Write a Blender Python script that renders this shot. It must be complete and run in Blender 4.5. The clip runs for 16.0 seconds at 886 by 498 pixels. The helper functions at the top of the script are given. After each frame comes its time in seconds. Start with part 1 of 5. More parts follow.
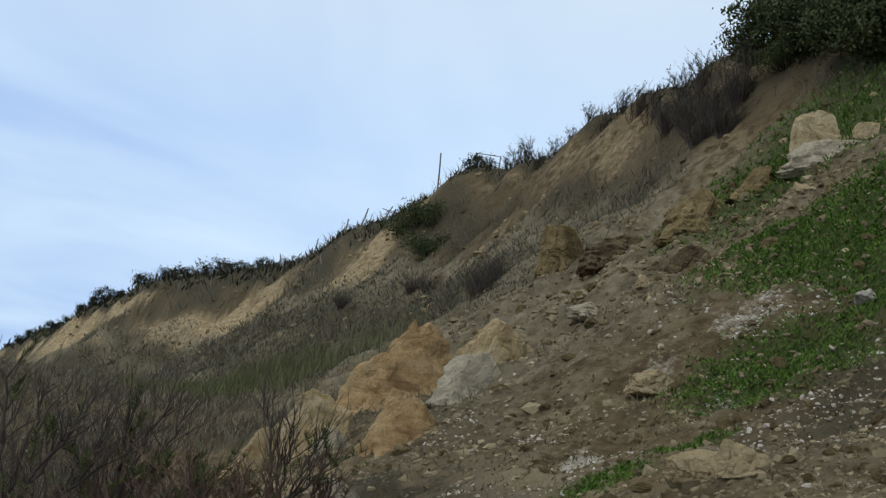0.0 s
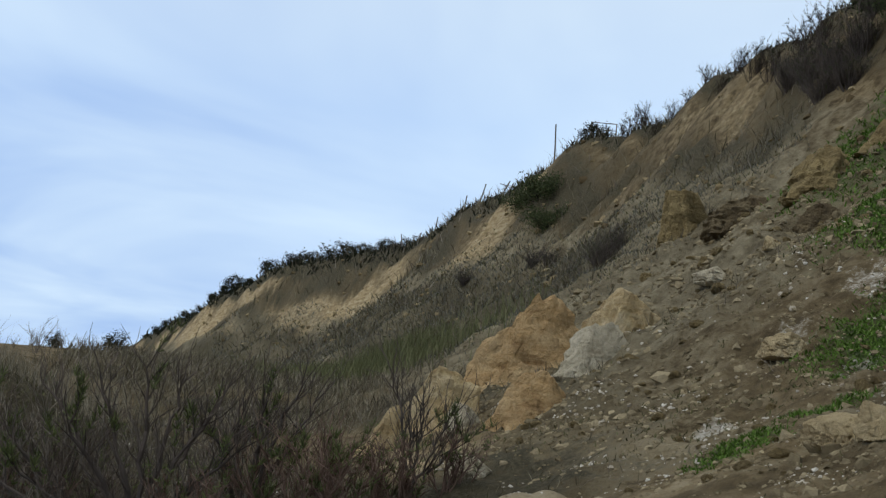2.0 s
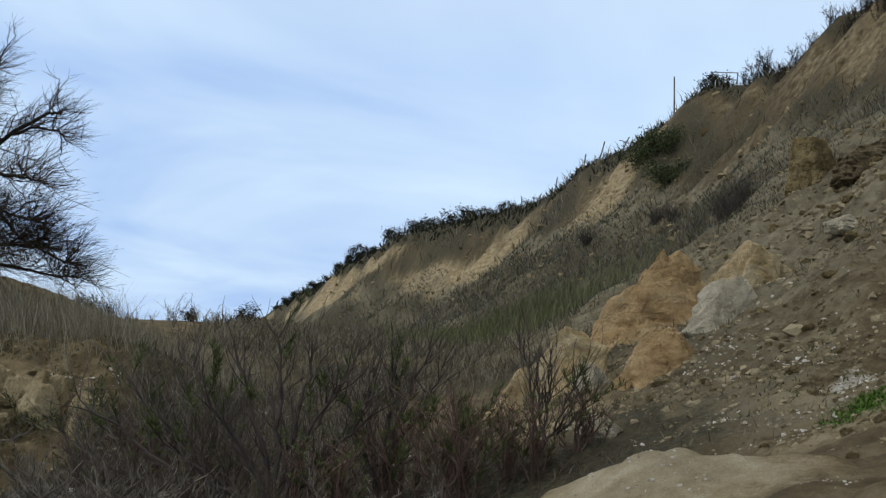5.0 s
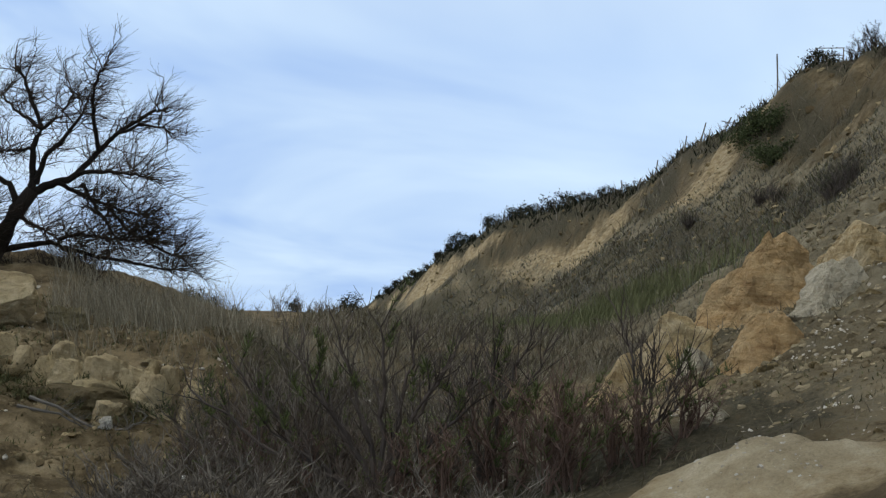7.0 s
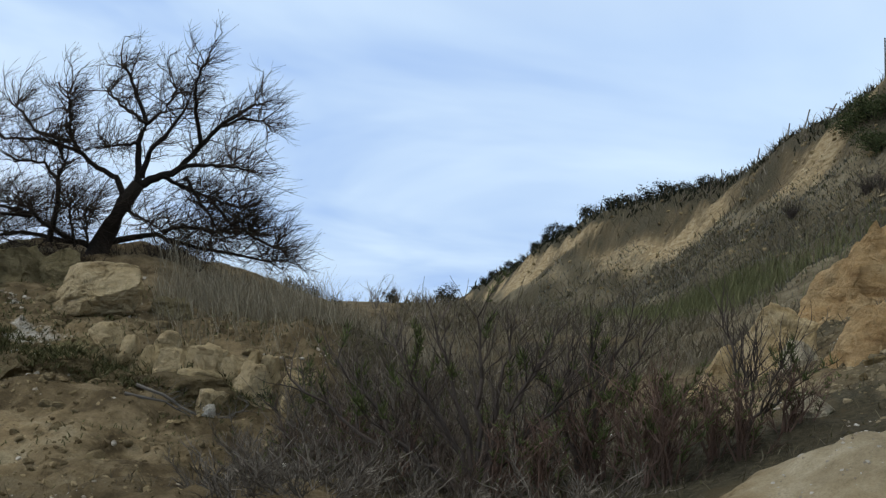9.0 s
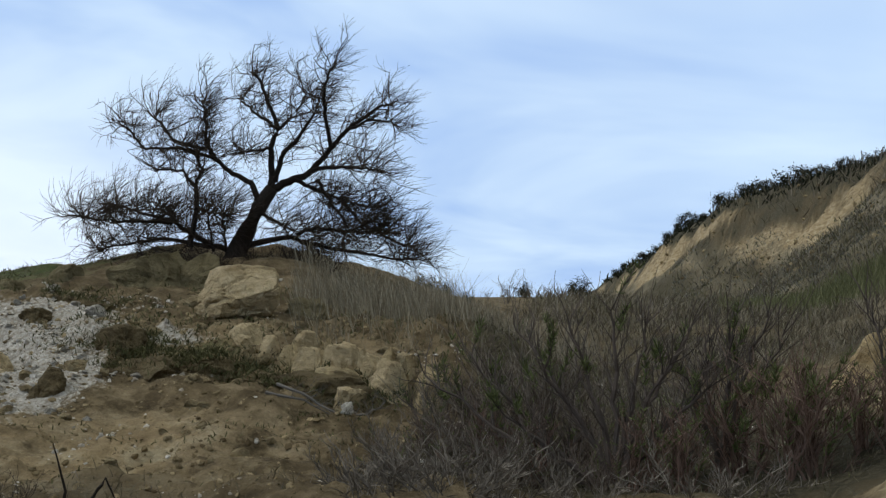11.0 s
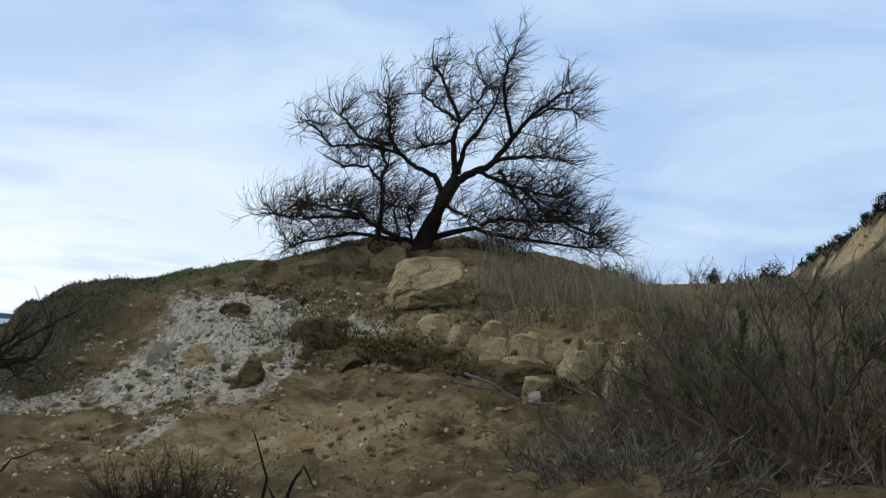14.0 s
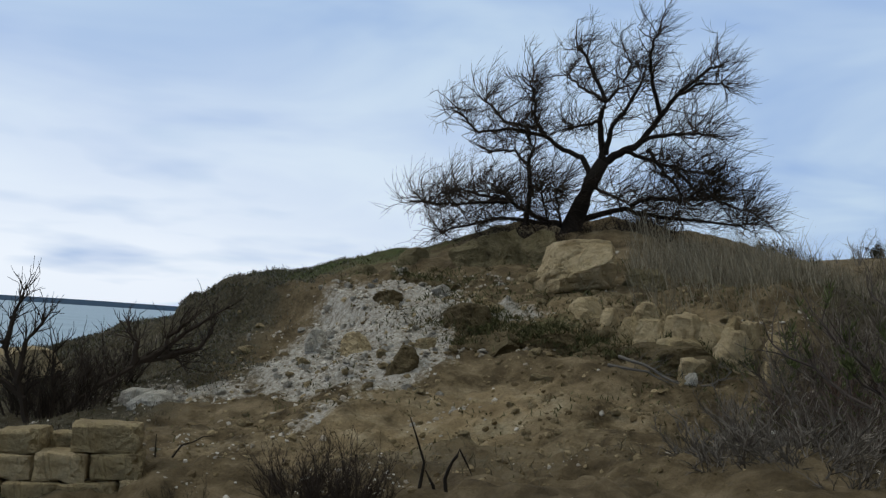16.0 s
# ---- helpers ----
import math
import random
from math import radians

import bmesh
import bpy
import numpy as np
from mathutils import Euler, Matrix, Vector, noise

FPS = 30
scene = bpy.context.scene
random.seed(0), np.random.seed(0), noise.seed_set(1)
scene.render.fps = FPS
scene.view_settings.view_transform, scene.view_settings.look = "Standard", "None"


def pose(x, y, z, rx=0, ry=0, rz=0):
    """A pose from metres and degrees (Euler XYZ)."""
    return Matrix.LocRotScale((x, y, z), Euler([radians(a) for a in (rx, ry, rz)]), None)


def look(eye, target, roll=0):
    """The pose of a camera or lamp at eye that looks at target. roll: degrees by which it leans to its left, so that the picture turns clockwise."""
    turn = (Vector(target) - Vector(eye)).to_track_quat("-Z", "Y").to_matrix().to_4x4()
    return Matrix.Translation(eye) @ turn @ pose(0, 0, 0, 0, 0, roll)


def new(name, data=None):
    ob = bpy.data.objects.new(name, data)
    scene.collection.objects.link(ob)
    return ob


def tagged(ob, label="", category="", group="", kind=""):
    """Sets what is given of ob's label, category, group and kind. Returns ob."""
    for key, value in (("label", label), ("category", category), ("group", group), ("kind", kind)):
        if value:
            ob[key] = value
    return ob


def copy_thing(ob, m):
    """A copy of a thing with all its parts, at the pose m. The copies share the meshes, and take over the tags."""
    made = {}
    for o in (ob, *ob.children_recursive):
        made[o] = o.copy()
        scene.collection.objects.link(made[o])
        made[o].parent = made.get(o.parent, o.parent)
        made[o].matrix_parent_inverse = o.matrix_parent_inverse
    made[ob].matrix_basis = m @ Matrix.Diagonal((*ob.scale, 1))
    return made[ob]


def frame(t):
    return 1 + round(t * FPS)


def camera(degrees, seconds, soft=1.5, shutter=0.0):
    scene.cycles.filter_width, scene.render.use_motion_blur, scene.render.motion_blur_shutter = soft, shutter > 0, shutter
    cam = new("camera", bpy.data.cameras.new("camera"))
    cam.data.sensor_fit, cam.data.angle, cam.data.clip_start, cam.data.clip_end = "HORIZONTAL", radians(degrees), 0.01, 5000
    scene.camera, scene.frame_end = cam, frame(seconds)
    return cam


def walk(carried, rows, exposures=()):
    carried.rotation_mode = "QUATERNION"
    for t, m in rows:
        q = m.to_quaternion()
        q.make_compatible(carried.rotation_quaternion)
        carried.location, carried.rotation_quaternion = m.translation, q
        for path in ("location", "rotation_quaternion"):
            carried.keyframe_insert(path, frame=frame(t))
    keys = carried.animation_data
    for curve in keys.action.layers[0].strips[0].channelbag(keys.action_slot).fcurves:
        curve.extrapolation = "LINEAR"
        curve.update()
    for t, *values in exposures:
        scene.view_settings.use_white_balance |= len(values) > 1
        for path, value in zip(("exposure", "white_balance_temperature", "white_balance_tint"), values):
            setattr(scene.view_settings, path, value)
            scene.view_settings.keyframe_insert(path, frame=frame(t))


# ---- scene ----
cam = camera(42.81, 16.0, soft=1.3)
EYE = Vector((0.0, 0.0, 1.6))

# the land is laid out level, then dips towards the sea about a line through the eye
DIP = radians(-2.8)
SEAWARD = Vector((math.sin(radians(-44)), math.cos(radians(-44)), 0))
LIE = Matrix.Translation(EYE) @ Matrix.Rotation(DIP, 4, SEAWARD) @ Matrix.Translation(-EYE)

# seconds, heading east of north, upward tilt, lean (degrees)
TURNS = [
    (0, 21.91, 11.91, 7.97),
    (0.5, 20.24, 11.33, 7.55),
    (1, 18.56, 10.66, 6.85),
    (1.5, 17.06, 10.23, 6.66),
    (2, 15.91, 9.91, 6.10),
    (2.5, 14.98, 9.45, 4.89),
    (3, 14.28, 9.04, 4.87),
    (3.5, 13.29, 8.61, 4.43),
    (4, 12.00, 8.25, 4.47),
    (4.2, 11.72, 8.09, 4.64),
    (6.3, 6.32, 6.83, 3.99),
    (6.5, 5.97, 6.76, 4.18),
    (7, 4.87, 6.46, 3.95),
    (7.5, 3.53, 6.51, 3.59),
    (8, 2.38, 6.34, 3.37),
    (8.5, 1.24, 5.93, 3.37),
    (9, -0.00, 5.65, 4.31),
    (9.5, -1.81, 5.29, 2.51),
    (9.7, -2.49, 5.15, 2.17),
    (11.8, -8.78, 4.86, 2.61),
    (12, -8.96, 4.64, 1.79),
    (12.5, -10.40, 4.48, 2.20),
    (13, -12.09, 4.41, 2.35),
    (13.5, -13.99, 4.25, 2.33),
    (14, -15.88, 4.00, 2.45),
    (14.5, -17.83, 3.73, 2.22),
    (15, -19.76, 3.49, 2.12),
    (15.5, -21.59, 3.19, 1.77),
    (16, -23.42, 2.97, 1.15),
]


def aim(heading, tilt, lean):
    h, e = radians(heading), radians(tilt)
    way = Vector((math.sin(h) * math.cos(e), math.cos(h) * math.cos(e), math.sin(e)))
    return LIE @ look(EYE, EYE + way, lean)


walk(cam, [(t, aim(h, e, l)) for t, h, e, l in TURNS], [(0.0, 0.0), (9.5, 0.04), (13.0, 0.04), (16.0, -0.26)])

# ---- light ----
world = bpy.data.worlds.new("overcast_sky")
scene.world = world
world.use_nodes = True
SUN_AZ, SUN_EL = radians(-105), radians(38)


def build_world():
    nt = world.node_tree
    nt.nodes.clear()
    N, L = nt.nodes.new, nt.links.new
    out, bg = N("ShaderNodeOutputWorld"), N("ShaderNodeBackground")
    sky = N("ShaderNodeTexSky")
    sky.sky_type, sky.sun_disc = "NISHITA", False
    sky.sun_elevation, sky.sun_rotation = SUN_EL, SUN_AZ
    sky.air_density, sky.dust_density, sky.ozone_density = 1.2, 1.5, 2.0
    co = N("ShaderNodeTexCoord")
    sep = N("ShaderNodeSeparateXYZ")
    L(co.outputs["Generated"], sep.inputs[0])
    # cloud deck: direction projected on a flat layer
    hz = N("ShaderNodeMath"); hz.operation = "MAXIMUM"; hz.inputs[1].default_value = 0.0
    L(sep.outputs[2], hz.inputs[0])
    add = N("ShaderNodeMath"); add.operation = "ADD"; add.inputs[1].default_value = 0.16
    L(hz.outputs[0], add.inputs[0])
    comb = N("ShaderNodeCombineXYZ")
    for i in (0, 1):
        d = N("ShaderNodeMath"); d.operation = "DIVIDE"
        L(sep.outputs[i], d.inputs[0]); L(add.outputs[0], d.inputs[1])
        L(d.outputs[0], comb.inputs[i])
    n1 = N("ShaderNodeTexNoise")
    n1.inputs["Scale"].default_value, n1.inputs["Detail"].default_value, n1.inputs["Roughness"].default_value = 1.1, 4.5, 0.52
    n1.inputs["Distortion"].default_value = 0.5
    L(comb.outputs[0], n1.inputs["Vector"])
    r1 = N("ShaderNodeValToRGB")
    r1.color_ramp.elements[0].position, r1.color_ramp.elements[1].position = 0.37, 0.66
    r1.color_ramp.elements[0].color = (0.46, 0.67, 1.06, 1)
    r1.color_ramp.elements[1].color = (0.78, 0.98, 1.20, 1)
    L(n1.outputs["Fac"], r1.inputs[0])
    # brighter thin cloud towards the sea, low down
    dot = N("ShaderNodeVectorMath"); dot.operation = "DOT_PRODUCT"
    dot.inputs[1].default_value = (-0.86, 0.51, 0.0)
    L(co.outputs["Generated"], dot.inputs[0])
    mr = N("ShaderNodeMapRange"); mr.inputs[1].default_value, mr.inputs[2].default_value = 0.64, 0.93
    L(dot.outputs["Value"], mr.inputs[0])
    lo = N("ShaderNodeMapRange"); lo.inputs[1].default_value, lo.inputs[2].default_value = 0.26, 0.04
    L(sep.outputs[2], lo.inputs[0])
    mul = N("ShaderNodeMath"); mul.operation = "MULTIPLY"
    n2 = N("ShaderNodeTexNoise")
    n2.inputs["Scale"].default_value, n2.inputs["Detail"].default_value = 1.1, 3.5
    L(comb.outputs[0], n2.inputs["Vector"])
    pat = N("ShaderNodeMapRange"); pat.inputs[1].default_value, pat.inputs[2].default_value = 0.26, 0.48
    L(n2.outputs["Fac"], pat.inputs[0])
    m0 = N("ShaderNodeMath"); m0.operation = "MULTIPLY"
    L(mr.outputs[0], m0.inputs[0]); L(pat.outputs[0], m0.inputs[1])
    L(m0.outputs[0], mul.inputs[0]); L(lo.outputs[0], mul.inputs[1])
    mixc = N("ShaderNodeMixRGB"); mixc.inputs[2].default_value = (1.18, 1.28, 1.42, 1)
    L(mul.outputs[0], mixc.inputs[0]); L(r1.outputs[0], mixc.inputs[1])
    # thinner cloud inland
    dot2 = N("ShaderNodeVectorMath"); dot2.operation = "DOT_PRODUCT"
    dot2.inputs[1].default_value = (0.55, 0.80, 0.24)
    L(co.outputs["Generated"], dot2.inputs[0])
    mr2 = N("ShaderNodeMapRange"); mr2.inputs[1].default_value, mr2.inputs[2].default_value, mr2.inputs[4].default_value = 0.86, 1.0, 0.65
    L(dot2.outputs["Value"], mr2.inputs[0])
    thin = N("ShaderNodeMixRGB"); thin.inputs[2].default_value = (0.84, 1.06, 1.28, 1)
    L(mr2.outputs[0], thin.inputs[0]); L(mixc.outputs[0], thin.inputs[1])
    mixc = thin
    up = N("ShaderNodeMapRange"); up.inputs[1].default_value, up.inputs[2].default_value = 0.32, 0.75
    L(sep.outputs[2], up.inputs[0])
    high = N("ShaderNodeMixRGB"); high.inputs[2].default_value = (0.90, 0.97, 0.97, 1)
    L(up.outputs[0], high.inputs[0]); L(mixc.outputs[0], high.inputs[1])
    mixc = high
    scale = N("ShaderNodeMixRGB"); scale.blend_type = "MULTIPLY"; scale.inputs[0].default_value = 1.0
    scale.inputs[2].default_value = (8.0, 8.0, 8.0, 1)
    L(mixc.outputs[0], scale.inputs[1])
    both = N("ShaderNodeMixRGB"); both.inputs[0].default_value = 0.93
    L(sky.outputs[0], both.inputs[1]); L(scale.outputs[0], both.inputs[2])
    bg.inputs["Strength"].default_value = 0.11
    L(both.outputs[0], bg.inputs[0]); L(bg.outputs[0], out.inputs[0])


build_world()
sun = new("sun", bpy.data.lights.new("sun", "SUN"))
sun.data.energy, sun.data.angle, sun.data.color = 0.9, radians(16), (1.0, 0.97, 0.92)
sun_from = Vector((math.sin(SUN_AZ) * math.cos(SUN_EL), math.cos(SUN_AZ) * math.cos(SUN_EL), math.sin(SUN_EL)))
sun.matrix_world = look(sun_from * 60, (0, 0, 0))


# ---- materials ----
class Mat:
    """A node material with a few shorthand methods."""

    def __init__(self, name, rough=0.9, spec=0.2):
        self.m = bpy.data.materials.new(name)
        self.m.use_nodes = True
        self.nt = self.m.node_tree
        self.b = self.nt.nodes["Principled BSDF"]
        self.b.inputs["Roughness"].default_value = rough
        self.b.inputs["Specular IOR Level"].default_value = spec
        self.co = self.n("ShaderNodeTexCoord").outputs["Object"]

    def n(self, kind):
        return self.nt.nodes.new(kind)

    def link(self, a, b):
        self.nt.links.new(a, b)

    def noise(self, scale, detail=6.0, rough=0.6, stretch=None, distort=0.0):
        t = self.n("ShaderNodeTexNoise")
        t.inputs["Scale"].default_value, t.inputs["Detail"].default_value = scale, detail
        t.inputs["Roughness"].default_value, t.inputs["Distortion"].default_value = rough, distort
        v = self.co
        if stretch:
            mp = self.n("ShaderNodeMapping")
            mp.inputs["Scale"].default_value = stretch
            self.link(v, mp.inputs[0])
            v = mp.outputs[0]
        self.link(v, t.inputs["Vector"])
        return t.outputs["Fac"]

    def voronoi(self, scale, feature="F1"):
        t = self.n("ShaderNodeTexVoronoi")
        t.feature = feature
        t.inputs["Scale"].default_value = scale
        self.link(self.co, t.inputs["Vector"])
        return t.outputs["Distance"]

    def ramp(self, fac, *stops):
        r = self.n("ShaderNodeValToRGB")
        e = r.color_ramp.elements
        e[0].position, e[0].color = stops[0][0], (*stops[0][1], 1)
        e[1].position, e[1].color = stops[-1][0], (*stops[-1][1], 1)
        for p, c in stops[1:-1]:
            x = e.new(p)
            x.color = (*c, 1)
        self.link(fac, r.inputs[0])
        return r.outputs[0]

    def span(self, fac, a, b):
        r = self.n("ShaderNodeMapRange")
        r.inputs[1].default_value, r.inputs[2].default_value = a, b
        self.link(fac, r.inputs[0])
        return r.outputs[0]

    def math(self, op, a, b):
        r = self.n("ShaderNodeMath")
        r.operation = op
        for i, v in enumerate((a, b)):
            if isinstance(v, (int, float)):
                r.inputs[i].default_value = v
            else:
                self.link(v, r.inputs[i])
        return r.outputs[0]

    def mix(self, fac, a, b, blend="MIX"):
        r = self.n("ShaderNodeMixRGB")
        r.blend_type = blend
        for i, v in enumerate((fac, a, b)):
            if isinstance(v, (int, float)):
                r.inputs[i].default_value = v
            elif isinstance(v, tuple):
                r.inputs[i].default_value = (*v, 1)
            else:
                self.link(v, r.inputs[i])
        return r.outputs[0]

    def attr(self, name):
        a = self.n("ShaderNodeAttribute")
        a.attribute_name = name
        return a.outputs["Color"]

    def split(self, col):
        s = self.n("ShaderNodeSeparateColor")
        self.link(col, s.inputs[0])
        return s.outputs

    def done(self, color, height=None, strength=0.5, distance=0.05):
        if isinstance(color, tuple):
            self.b.inputs["Base Color"].default_value = (*color, 1)
        else:
            self.link(color, self.b.inputs["Base Color"])
        if height is not None:
            bp = self.n("ShaderNodeBump")
            bp.inputs["Strength"].default_value, bp.inputs["Distance"].default_value = strength, distance
            self.link(height, bp.inputs["Height"])
            self.link(bp.outputs[0], self.b.inputs["Normal"])
        return self.m


def stone_material(name, dark, mid, light, grime, strata=9.0):
    k = Mat(name, 0.92, 0.15)
    big, fine, grit = k.noise(1.6, 6, 0.65), k.noise(9, 8, 0.7), k.noise(40, 5, 0.7)
    bed = k.noise(strata, 6, 0.65, (0.18, 0.18, 1.0), 0.4)
    c = k.ramp(big, (0.32, dark), (0.5, mid), (0.66, light))
    c = k.mix(k.math("MULTIPLY", k.span(bed, 0.42, 0.7), 0.6), c, light)
    c = k.mix(k.math("MULTIPLY", k.span(fine, 0.48, 0.70), 0.5), c, grime)
    c = k.mix(k.math("MULTIPLY", k.span(grit, 0.5, 0.75), 0.5), c, dark)
    c = k.mix(k.math("MULTIPLY", k.span(k.noise(0.9, 7, 0.7), 0.55, 0.68), 0.35), c, (0.075, 0.072, 0.035))
    c = k.mix(k.math("MULTIPLY", k.span(k.noise(3.4, 5, 0.6, None, 1.2), 0.55, 0.68), 0.55), c, light)
    rift = k.span(k.noise(2.3, 3, 0.5, (1.0, 1.0, 0.6), 1.5), 0.5, 0.56)
    h = k.math("ADD", k.math("MULTIPLY", rift, 0.35), k.math("ADD", k.math("MULTIPLY", bed, 0.5), k.math("ADD", fine, k.math("MULTIPLY", grit, 0.4))))
    return k.done(c, h, 1.0, 0.12)


def plant_material(name, a, b, c, rough=0.85):
    k = Mat(name, rough, 0.15)
    g = k.n("ShaderNodeNewGeometry").outputs["Random Per Island"]
    col = k.ramp(g, (0.0, a), (0.5, b), (1.0, c))
    col = k.mix(k.math("MULTIPLY", k.noise(1.2, 3), 0.5), col, a)
    return k.done(col)


def ground_material():
    k = Mat("landslip_ground", 0.95, 0.1)
    s1, s2 = k.split(k.attr("zone_a")), k.split(k.attr("zone_b"))
    big, mid, fine, grit = k.noise(0.35, 4), k.noise(2.2, 6, 0.65), k.noise(11, 8, 0.7), k.noise(45, 4, 0.7)
    soil = k.ramp(mid, (0.3, (0.066, 0.047, 0.024)), (0.5, (0.165, 0.122, 0.066)), (0.7, (0.29, 0.22, 0.13)))
    sand = k.ramp(k.noise(1.3, 7, 0.65, (1, 1, 2.5)), (0.3, (0.20, 0.14, 0.072)), (0.5, (0.37, 0.275, 0.15)), (0.68, (0.53, 0.435, 0.275)))
    clay = k.ramp(mid, (0.3, (0.098, 0.079, 0.048)), (0.5, (0.205, 0.17, 0.108)), (0.7, (0.335, 0.285, 0.188)))
    chalk = k.ramp(fine, (0.32, (0.26, 0.22, 0.17)), (0.5, (0.48, 0.435, 0.36)), (0.66, (0.68, 0.64, 0.56)))
    dry = k.ramp(fine, (0.3, (0.03, 0.026, 0.016)), (0.5, (0.074, 0.063, 0.038)), (0.7, (0.14, 0.12, 0.076)))
    grass = k.ramp(fine, (0.3, (0.022, 0.034, 0.010)), (0.5, (0.06, 0.088, 0.024)), (0.7, (0.12, 0.14, 0.045)))

    def over(base, w, c, edge=0.22):
        f = k.math("ADD", w, k.math("MULTIPLY", k.math("SUBTRACT", k.math("ADD", k.math("MULTIPLY", mid, 0.6), k.math("MULTIPLY", fine, 0.4)), 0.5), 1.6))
        return k.mix(k.span(f, 0.5 - edge, 0.5 + edge), base, c)

    c = over(soil, s2[0], clay)
    c = over(c, s1[0], sand)
    c = over(c, s2[2], k.ramp(mid, (0.3, (0.28, 0.22, 0.13)), (0.5, (0.46, 0.375, 0.24)), (0.7, (0.62, 0.53, 0.37))))
    c = over(c, s2[1], dry)
    c = over(c, s1[1], grass)
    c = over(c, s1[2], chalk, 0.12)
    c = k.mix(k.math("MULTIPLY", k.span(grit, 0.45, 0.75), 0.35), c, (0.05, 0.04, 0.028))
    c = k.mix(k.math("MULTIPLY", k.span(big, 0.5, 0.75), 0.3), c, (0.11, 0.09, 0.06))
    h = k.math("ADD", k.math("MULTIPLY", mid, 1.5), k.math("ADD", fine, k.math("MULTIPLY", grit, 0.35)))
    return k.done(c, h, 0.9, 0.10)


def sea_material():
    k = Mat("sea_water", 0.35, 0.4)
    w = k.noise(0.05, 6, 0.6, (0.25, 1, 1))
    c = k.ramp(w, (0.35, (0.12, 0.20, 0.23)), (0.65, (0.19, 0.28, 0.31)))
    return k.done(c, k.noise(0.6, 5, 0.6, (0.4, 1, 1)), 0.5, 0.4)


M_GROUND, M_SEA = ground_material(), sea_material()
M_ORANGE = stone_material("orange_sandstone", (0.26, 0.152, 0.066), (0.47, 0.30, 0.135), (0.62, 0.44, 0.235), (0.2, 0.13, 0.064))
M_YELLOW = stone_material("yellow_sandstone", (0.30, 0.20, 0.088), (0.52, 0.38, 0.19), (0.66, 0.53, 0.33), (0.22, 0.155, 0.08))
M_PALE = stone_material("pale_limestone", (0.34, 0.285, 0.195), (0.53, 0.455, 0.32), (0.67, 0.59, 0.44), (0.24, 0.195, 0.125))
M_BUFF = stone_material("buff_stone", (0.34, 0.25, 0.13), (0.55, 0.425, 0.24), (0.68, 0.55, 0.345), (0.24, 0.18, 0.097))
M_CHALK = stone_material("chalk_stone", (0.38, 0.33, 0.255), (0.60, 0.55, 0.46), (0.75, 0.71, 0.63), (0.30, 0.25, 0.18))
M_BROWN = stone_material("brown_clay_rock", (0.08, 0.055, 0.03), (0.15, 0.11, 0.06), (0.24, 0.185, 0.105), (0.05, 0.04, 0.026))
M_BARK = plant_material("dark_bark", (0.012, 0.009, 0.007), (0.022, 0.017, 0.013), (0.035, 0.027, 0.02))
M_TWIG = plant_material("tamarisk_twigs", (0.022, 0.016, 0.012), (0.045, 0.033, 0.024), (0.075, 0.056, 0.04))
M_DEAD = plant_material("dead_stems", (0.08, 0.064, 0.047), (0.175, 0.143, 0.108), (0.31, 0.265, 0.21))
M_SHRUB = plant_material("shrub_twigs", (0.055, 0.04, 0.031), (0.12, 0.09, 0.07), (0.21, 0.165, 0.132))
M_PALEDEAD = plant_material("bleached_dead_stems", (0.075, 0.062, 0.048), (0.16, 0.135, 0.106), (0.31, 0.27, 0.22))
M_STEM = plant_material("dark_shrub_stems", (0.042, 0.032, 0.026), (0.086, 0.067, 0.055), (0.16, 0.13, 0.108))
M_RED = plant_material("reddish_stems", (0.08, 0.05, 0.036), (0.165, 0.105, 0.078), (0.26, 0.175, 0.135))
M_NEEDLE = plant_material("green_needles", (0.06, 0.072, 0.026), (0.11, 0.128, 0.046), (0.18, 0.2, 0.075))
M_GREEN = plant_material("green_leaves", (0.05, 0.09, 0.012), (0.098, 0.17, 0.026), (0.16, 0.25, 0.055))
M_DARKLEAF = plant_material("dark_scrub_leaves", (0.012, 0.014, 0.008), (0.028, 0.03, 0.016), (0.055, 0.052, 0.03))
M_BUSH = plant_material("evergreen_bush_leaves", (0.028, 0.038, 0.014), (0.058, 0.072, 0.027), (0.105, 0.118, 0.05))
M_BRAMBLE = plant_material("grey_bramble", (0.042, 0.032, 0.028), (0.085, 0.068, 0.058), (0.15, 0.125, 0.105))
M_GREYWEED = plant_material("grey_slope_weeds", (0.075, 0.07, 0.056), (0.145, 0.138, 0.112), (0.23, 0.22, 0.18))
M_GRASS = plant_material("dry_grass", (0.075, 0.061, 0.036), (0.14, 0.118, 0.07), (0.24, 0.21, 0.135))
M_STRAW = plant_material("pale_reeds", (0.10, 0.082, 0.052), (0.19, 0.16, 0.105), (0.32, 0.275, 0.195))
M_REED = plant_material("bleached_reeds", (0.13, 0.11, 0.075), (0.26, 0.225, 0.155), (0.44, 0.39, 0.285))
M_TURF = plant_material("mossy_turf", (0.048, 0.048, 0.019), (0.09, 0.088, 0.036), (0.15, 0.142, 0.062))
M_POST = plant_material("weathered_post_wood", (0.09, 0.08, 0.068), (0.17, 0.152, 0.13), (0.27, 0.245, 0.21))


# ---- lie of the land ----
def lattice(x, y, seed):
    h = np.sin(x * 127.1 + y * 311.7 + seed * 74.7) * 43758.5453
    return h - np.floor(h)


